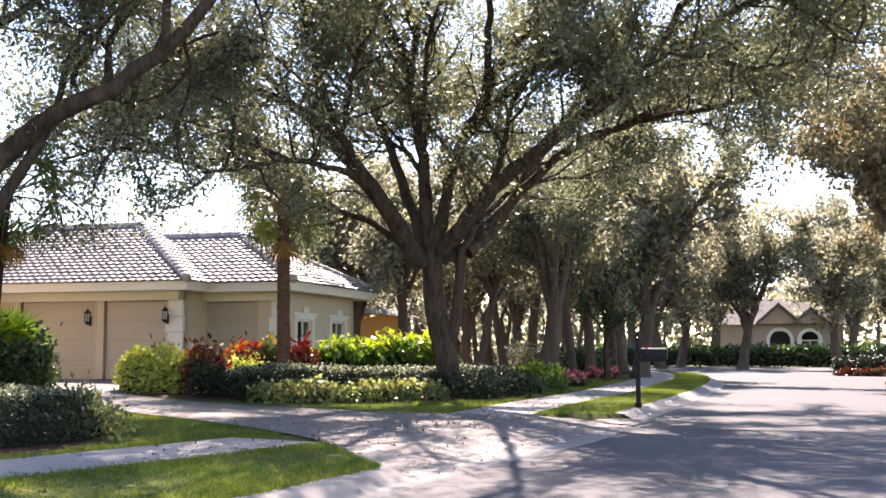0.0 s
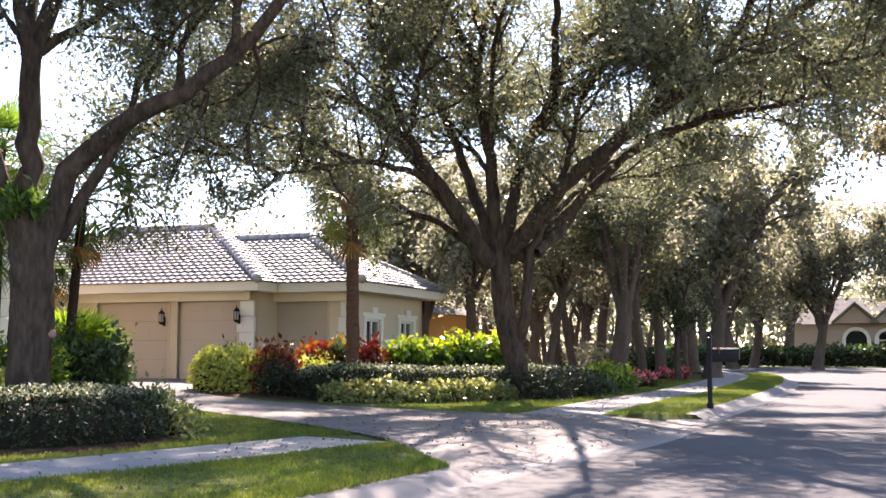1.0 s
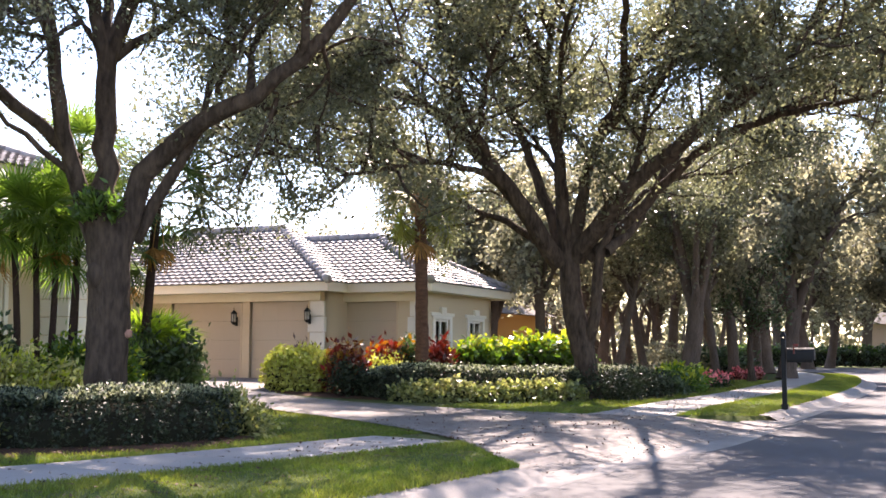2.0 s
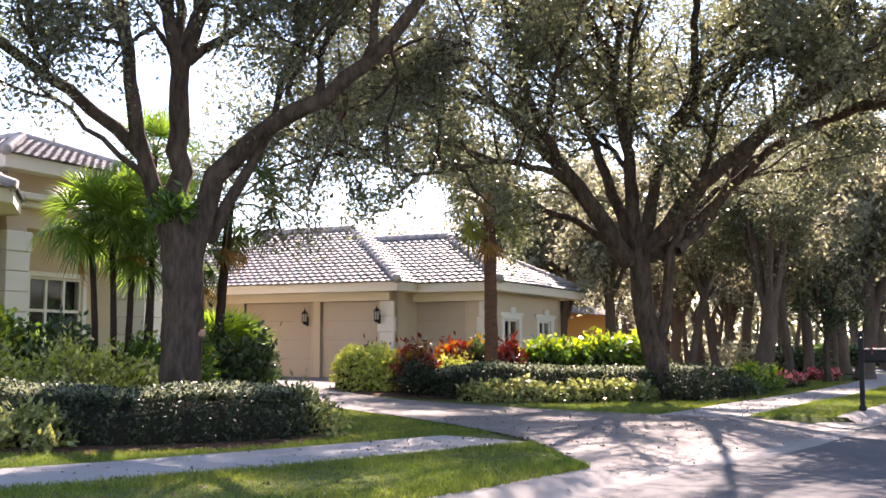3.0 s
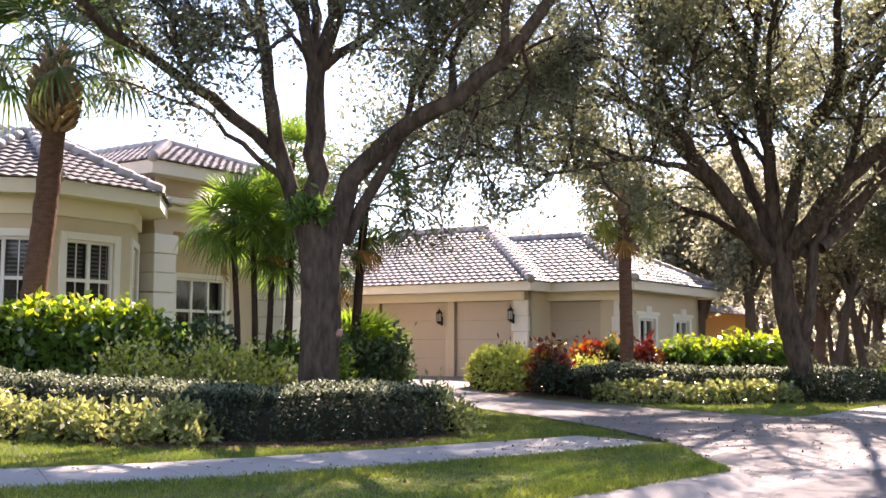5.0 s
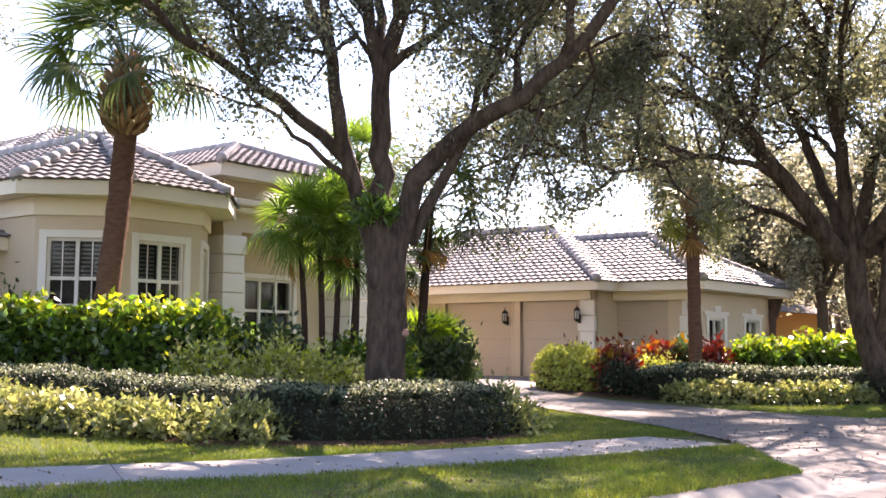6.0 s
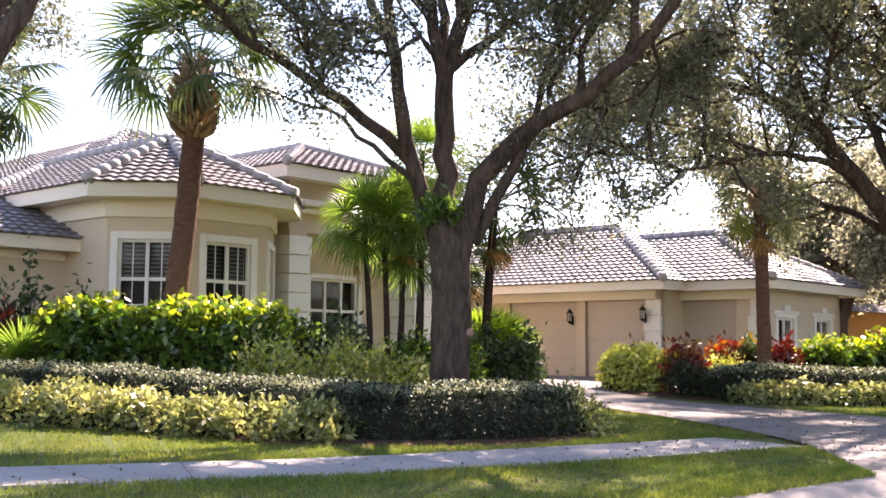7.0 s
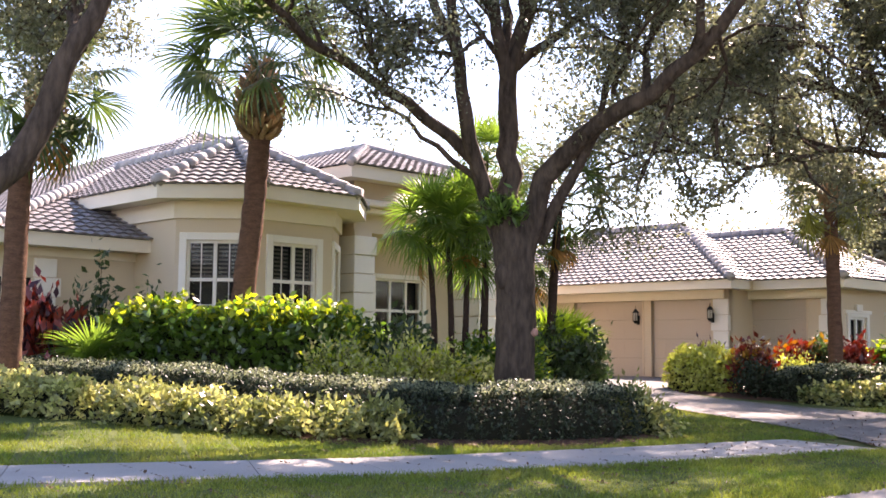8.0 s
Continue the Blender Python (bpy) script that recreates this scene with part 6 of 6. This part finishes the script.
# mulch beds under the planting
def bed(path, width, seed, label):
    p = smooth_line(path, 0.3)
    tan = np.gradient(p, axis=0)
    tan /= np.linalg.norm(tan, axis=1)[:, None]
    nor = np.stack([-tan[:, 1], tan[:, 0]], 1)
    vs, fs = [], []
    n = len(p)
    for i in range(n):
        for k in range(7):
            d = (k / 6 - 0.5) * width * (1 + 0.08 * math.sin(i * 0.9 + seed + k))
            x, y = p[i] + nor[i] * d
            z = land(x, y) + (0.045 if 0 < k < 6 else -0.03)
            vs.append((x, y, z))
    for i in range(n - 1):
        for k in range(6):
            a = i * 7 + k
            fs.append((a, a + 1, a + 8, a + 7))
    ob = part("mulch_bed", raw("mulch_bed", vs, np.full(len(fs), 4), np.array(fs)[:, ::-1]), M_MULCH)
    tagged(ob, label, "mulch bed", "", "structure")


bed([(-16.0, 12.7), (-13.0, 12.6), (-10.5, 12.6), (-8.4, 12.3), (-6.8, 12.2), (-5.7, 13.0), (-5.0, 14.4)], 2.3, 1, "brown mulch bed under the hedges")
bed([(-14, 14.6), (-12, 15.3), (-10, 16.2), (-8.2, 17.6), (-7.2, 19.6)], 2.6, 2, "brown mulch bed before the house")
bed([(-6.9, 25.1), (-5.4, 24.2), (-3.6, 24.4), (-2.0, 25.3), (-0.4, 26.6), (1.5, 29.0), (3.0, 33)], 2.2, 3, "brown mulch bed beside the driveway")

# leaf-strewn floor of the woods
gxw, gyw = np.arange(-14, 12.1, 1.0), np.arange(37, 74.1, 1.0)
idw, vs, fs = {}, [], []
for a, x in enumerate(gxw):
    for b, y in enumerate(gyw):
        if off_kerb(x, y)[0] > 5.2 + 0.8 * math.sin(y * 0.5):
            idw[a, b] = len(vs)
            vs.append((x, y, land(x, y) + 0.02 + 0.03 * noise.noise((x * 0.5, y * 0.5, 3.0))))
for a, b in idw:
    if all(k in idw for k in ((a + 1, b), (a, b + 1), (a + 1, b + 1))):
        fs.append((idw[a, b], idw[a + 1, b], idw[a + 1, b + 1], idw[a, b + 1]))
tagged(part("ground", raw("woodland_floor", vs, np.full(len(fs), 4), fs), M_FLOOR), "pale brown leaf-strewn soil under the woodland trees", "ground", "", "structure")

# ---- grass, litter ----
DRIVE_POLY = [tuple(p) for p in D_L[::4]] + [tuple(p) for p in D_R[::-4]]


def blades(name, xy, z, seed, label, tall):
    rng = np.random.default_rng(seed)
    n = len(xy)
    patch = np.array([noise.noise((float(q[0]) * 0.8, float(q[1]) * 0.8, seed)) for q in xy])
    h = tall * (0.7 + 0.6 * rng.random(n)) * (1 + 0.4 * patch)
    ang = rng.random(n) * 2 * np.pi
    w = np.stack([np.cos(ang), np.sin(ang), 0 * ang], 1) * 0.007
    b = np.column_stack([xy, z - 0.01])
    tip = b + np.column_stack([rng.normal(size=(n, 2)) * 0.55 * h[:, None], h])
    v = np.stack([b - w, b + w, tip], 1).reshape(-1, 3)
    ob = part(name, raw(name, v, np.full(n, 3), np.arange(3 * n)), M_BLADE)
    tagged(ob, label, "grass", "", "stuff")


def verge_grass(span, j0, n, seed, label, tall=0.05):
    rng = np.random.default_rng(seed)
    xy = np.array([verge_point(j0 + (1 - j0) * rng.random(), -0.02 + 1.04 * rng.random(), span) for _ in range(n)])
    blades("grass", xy, np.full(n, 0.145), seed, label, tall)


def lawn_grass(i0, i1, d1, n, seed, label, tall=0.05):
    rng = np.random.default_rng(seed)
    i = rng.uniform(i0, i1, n)
    a = i.astype(int)
    d = 1.5 + (d1 - 1.5) * rng.random(n) ** 1.2
    xy = WALK[a] + (WALK[a + 1] - WALK[a]) * (i - a)[:, None] + W_NOR[a] * d[:, None]
    xy = xy[[not inside(q, DRIVE_POLY) for q in xy]]
    blades("grass", xy, np.array([land(*q) for q in xy]), seed, label, tall)


verge_grass(SPAN_L, 0.5, 70000, 201, "bright green mown grass of the verge")
lawn_grass(w_station(-9.5, 4.2), w_station(0.2, 16.8), 6.2, 80000, 202, "mown green lawn before the hedges")
verge_grass(SPAN_R, 0.0, 42000, 203, "sunlit grass of the curving verge", 0.06)
lawn_grass(w_station(-0.2, 16.0), w_station(9.0, 43), 5.0, 56000, 204, "sunlit grass strip beside the sidewalk", 0.06)

rng = np.random.default_rng(77)
pts = []
for k in range(4600):
    i = rng.uniform(station(-7, 3), station(9, 36))
    a = int(i)
    p = KERB[a] + K_NOR[a] * (rng.uniform(0.05, 6.0) if k % 3 else rng.uniform(1.9, 3.4))
    q = off_kerb(*p)[0]
    z = 0.045 if q < 0.5 else 0.17
    pts.append((p[0], p[1], (drive_z(*p) + 0.015) if inside(p, DRIVE_POLY) else z + (land(*p) - 0.12 if q > 3.4 else 0)))
lit = part("leaf_litter", leaves_mesh("leaf_litter", np.array(pts), 0.045, rng, 0.6, 6.0, along=rng.normal(size=(4600, 3)) * np.array([1.5, 1.5, 0.05])), M_LITTER)
tagged(lit, "scattered small brown fallen oak leaves", "leaves", "", "stuff")

# ---- mailbox ----
mb = thing("mailbox", pose(4.04, 22.74, 0.13, 0, 0, -18), "black metal mailbox on a thick black post", "mailbox")
bm = boxes([(-0.045, 0.045, -0.045, 0.045, -0.1, 1.42)], 0.01)
box(bm, -0.065, 0.065, -0.065, 0.065, 0.0, 0.1, bevel=0.01)
part("post", bm, M_IRON, mb)
bm = bmesh.new()
bmesh.ops.create_cone(bm, cap_ends=True, segments=4, radius1=0.09, radius2=0.01, depth=0.12, matrix=pose(0, 0, 1.5, 0, 0, 45))
part("finial", bm, M_IRON, mb)
bm = bmesh.new()
sec = [(-0.1, 0.0), (0.1, 0.0), (0.1, 0.14)] + [(0.1 * math.cos(a), 0.14 + 0.1 * math.sin(a)) for a in np.linspace(0, math.pi, 9)[1:-1]] + [(-0.1, 0.14)]
lo = [bm.verts.new((0.07, y, 0.98 + z)) for y, z in sec]
hi = [bm.verts.new((0.6, y, 0.98 + z)) for y, z in sec]
bm.faces.new(lo[::-1]), bm.faces.new(hi)
for k in range(len(sec)):
    j = (k + 1) % len(sec)
    bm.faces.new((lo[k], lo[j], hi[j], hi[k]))
bx = part("box", bm, M_IRON, mb)
part("flag", boxes([(0.2, 0.23, -0.125, -0.105, 1.1, 1.3), (0.2, 0.3, -0.125, -0.105, 1.24, 1.3)]), M_RED, bx, "small red flag")
part("arm", boxes([(0.06, 0.55, -0.03, 0.03, 0.93, 0.98)], 0.004), M_IRON, mb)

# ---- the far side ----
hedge("far_hedge", [(12, 92), (18, 88.5), (23, 87), (29, 85.3), (36, 82)], 2.0, 1.25, 9000, 0.3, M_DARKL, "long dark clipped hedge across the far street", 151, M_TALL, 1500, 0.3)
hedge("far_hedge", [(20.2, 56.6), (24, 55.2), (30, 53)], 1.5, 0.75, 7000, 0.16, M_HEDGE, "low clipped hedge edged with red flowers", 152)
for k in range(9):
    shrub("flower_clump", 20.2 + k * 0.75, 55.2 - k * 0.27, 0.5, 0.45, 0.4, 260, 0.15, M_DARKL, "low clump of red bedding flowers", 160 + k, M_RED, 260, group="far bedding flowers", category="flowers", z=-0.05)

fm = Matrix.Translation((30.6, 100.4, 0)) @ Matrix.Rotation(radians(-15), 4, "Z")
far = thing("far_house", fm, "pinkish stucco house with arched entrance and grey roof across the street", "house")
bm = bmesh.new()


def far_wall(a, b, z0, z1, holes):
    return wall_run(bm, a, b, z0, z1, 0.3, holes)


m0 = far_wall((-5.5, 0), (5.8, 0), 0, 3.7, [(4.9, 6.7, 0, 3.0), (7.6, 9.2, 0.6, 3.0)])
wall_run(bm, (5.8, 0), (5.8, 9), 0, 3.7, 0.3)
wall_run(bm, (5.8, 9), (-5.5, 9), 0, 3.7, 0.3)
wall_run(bm, (-5.5, 9), (-5.5, 0), 0, 3.7, 0.3)
part("wall", bm, M_PINKW, far)
bm = bmesh.new()
prof = [(-6.1, -0.6, 3.65), (6.4, -0.6, 3.65), (6.4, 9.6, 3.65), (-6.1, 9.6, 3.65)]
lo = [bm.verts.new(p) for p in prof]
r1, r2 = bm.verts.new((-1.6, 4.5, 6.2)), bm.verts.new((1.9, 4.5, 6.2))
for f in ((lo[0], lo[1], r2, r1), (lo[1], lo[2], r2), (lo[2], lo[3], r1, r2), (lo[3], lo[0], r1), (lo[3], lo[2], lo[1], lo[0])):
    bm.faces.new(f)
part("roof", bm, M_FARROOF, far)
bm = bmesh.new()
for x0, x1, zt in ((-1.6, 2.0, 5.3), (1.6, 4.4, 4.9)):
    xm = (x0 + x1) / 2
    a = [bm.verts.new((x, y, z)) for y in (-0.75, 3.5) for x, z in ((x0, 3.7), (x1, 3.7), (xm, zt))]
    for f in ((0, 1, 2), (0, 3, 4, 1), (1, 4, 5, 2), (2, 5, 3, 0), (5, 4, 3)):
        bm.faces.new([a[k] for k in f])
part("gable", bm, M_PINKW, far)
bm = bmesh.new()
for x0, x1, zt in ((-1.6, 2.0, 5.3), (1.6, 4.4, 4.9)):
    xm = (x0 + x1) / 2
    for s0, s1 in (((x0 - 0.2, 3.6), (xm, zt + 0.1)), ((xm, zt + 0.1), (x1 + 0.2, 3.6))):
        a = [bm.verts.new((s[0], y, s[1] + dz)) for dz in (0, 0.25) for y in (-1.0, 3.4) for s in (s0, s1)]
        for f in ((0, 1, 3, 2), (4, 6, 7, 5), (0, 4, 5, 1), (2, 3, 7, 6), (0, 2, 6, 4), (1, 5, 7, 3)):
            bm.faces.new([a[k] for k in f])
part("gable_roof", bm, M_FARROOF, far)


def arch_surround(x0, x1, zs, name):
    bm = bmesh.new()
    c, r = (x0 + x1) / 2, (x1 - x0) / 2
    pts = [(x0, 0)] + [(c - r * math.cos(a), zs + r * math.sin(a)) for a in np.linspace(0, math.pi, 13)] + [(x1, 0)]
    v, f = [], []
    for (x, z), k in zip(pts, range(len(pts))):
        out = Vector((x - c, z - zs if z > zs else 0)).normalized() * 0.3
        v += [bm.verts.new((x, -0.15, z)), bm.verts.new((x + out.x, -0.15, z + max(0, out.y))), bm.verts.new((x + out.x, 0.1, z + max(0, out.y))), bm.verts.new((x, 0.1, z))]
    for k in range(len(pts) - 1):
        for q in range(4):
            a = 4 * k
            bm.faces.new((v[a + q], v[a + (q + 1) % 4], v[a + 4 + (q + 1) % 4], v[a + 4 + q]))
    return part(name, bm, M_WHITE, far, "white arched surround")


arch_surround(-0.6, 1.2, 2.2, "entrance")
wn_far = arch_surround(2.1, 3.7, 2.2, "window")
part("frame", boxes([(2.1, 2.2, 0.06, 0.14, 0.6, 2.9), (3.6, 3.7, 0.06, 0.14, 0.6, 2.9), (2.86, 2.95, 0.06, 0.14, 0.6, 2.2), (2.2, 3.6, 0.05, 0.13, 2.15, 2.25)]), M_WHITE, wn_far)
part("pane", boxes([(2.1, 3.7, 0.15, 0.17, 0.6, 3.0)]), M_GLASS, wn_far)
part("door", boxes([(-0.6, 1.2, 0.2, 0.26, 0, 3.0)]), M_IRON, far, "dark entrance door")
nb = thing("neighbour_house", pose(4.5, 54, 0.3, 0, 0, -20), "low ochre stucco house half hidden behind trees", "house")
part("wall", boxes([(-12.5, -9.9, 0, 8, 0, 3.0)]), M_OCHRE, nb)
bm = bmesh.new()
lo = [bm.verts.new(p) for p in ((-13, -0.6, 2.95), (-9.4, -0.6, 2.95), (-9.4, 8.6, 2.95), (-13, 8.6, 2.95))]
r1, r2 = bm.verts.new((-11.2, 3, 3.8)), bm.verts.new((-11.2, 5, 3.8))
for f in ((lo[0], lo[1], r1), (lo[1], lo[2], r2, r1), (lo[2], lo[3], r2), (lo[3], lo[0], r1, r2), (lo[3], lo[2], lo[1], lo[0])):
    bm.faces.new(f)
part("roof", bm, M_FARROOF, nb)
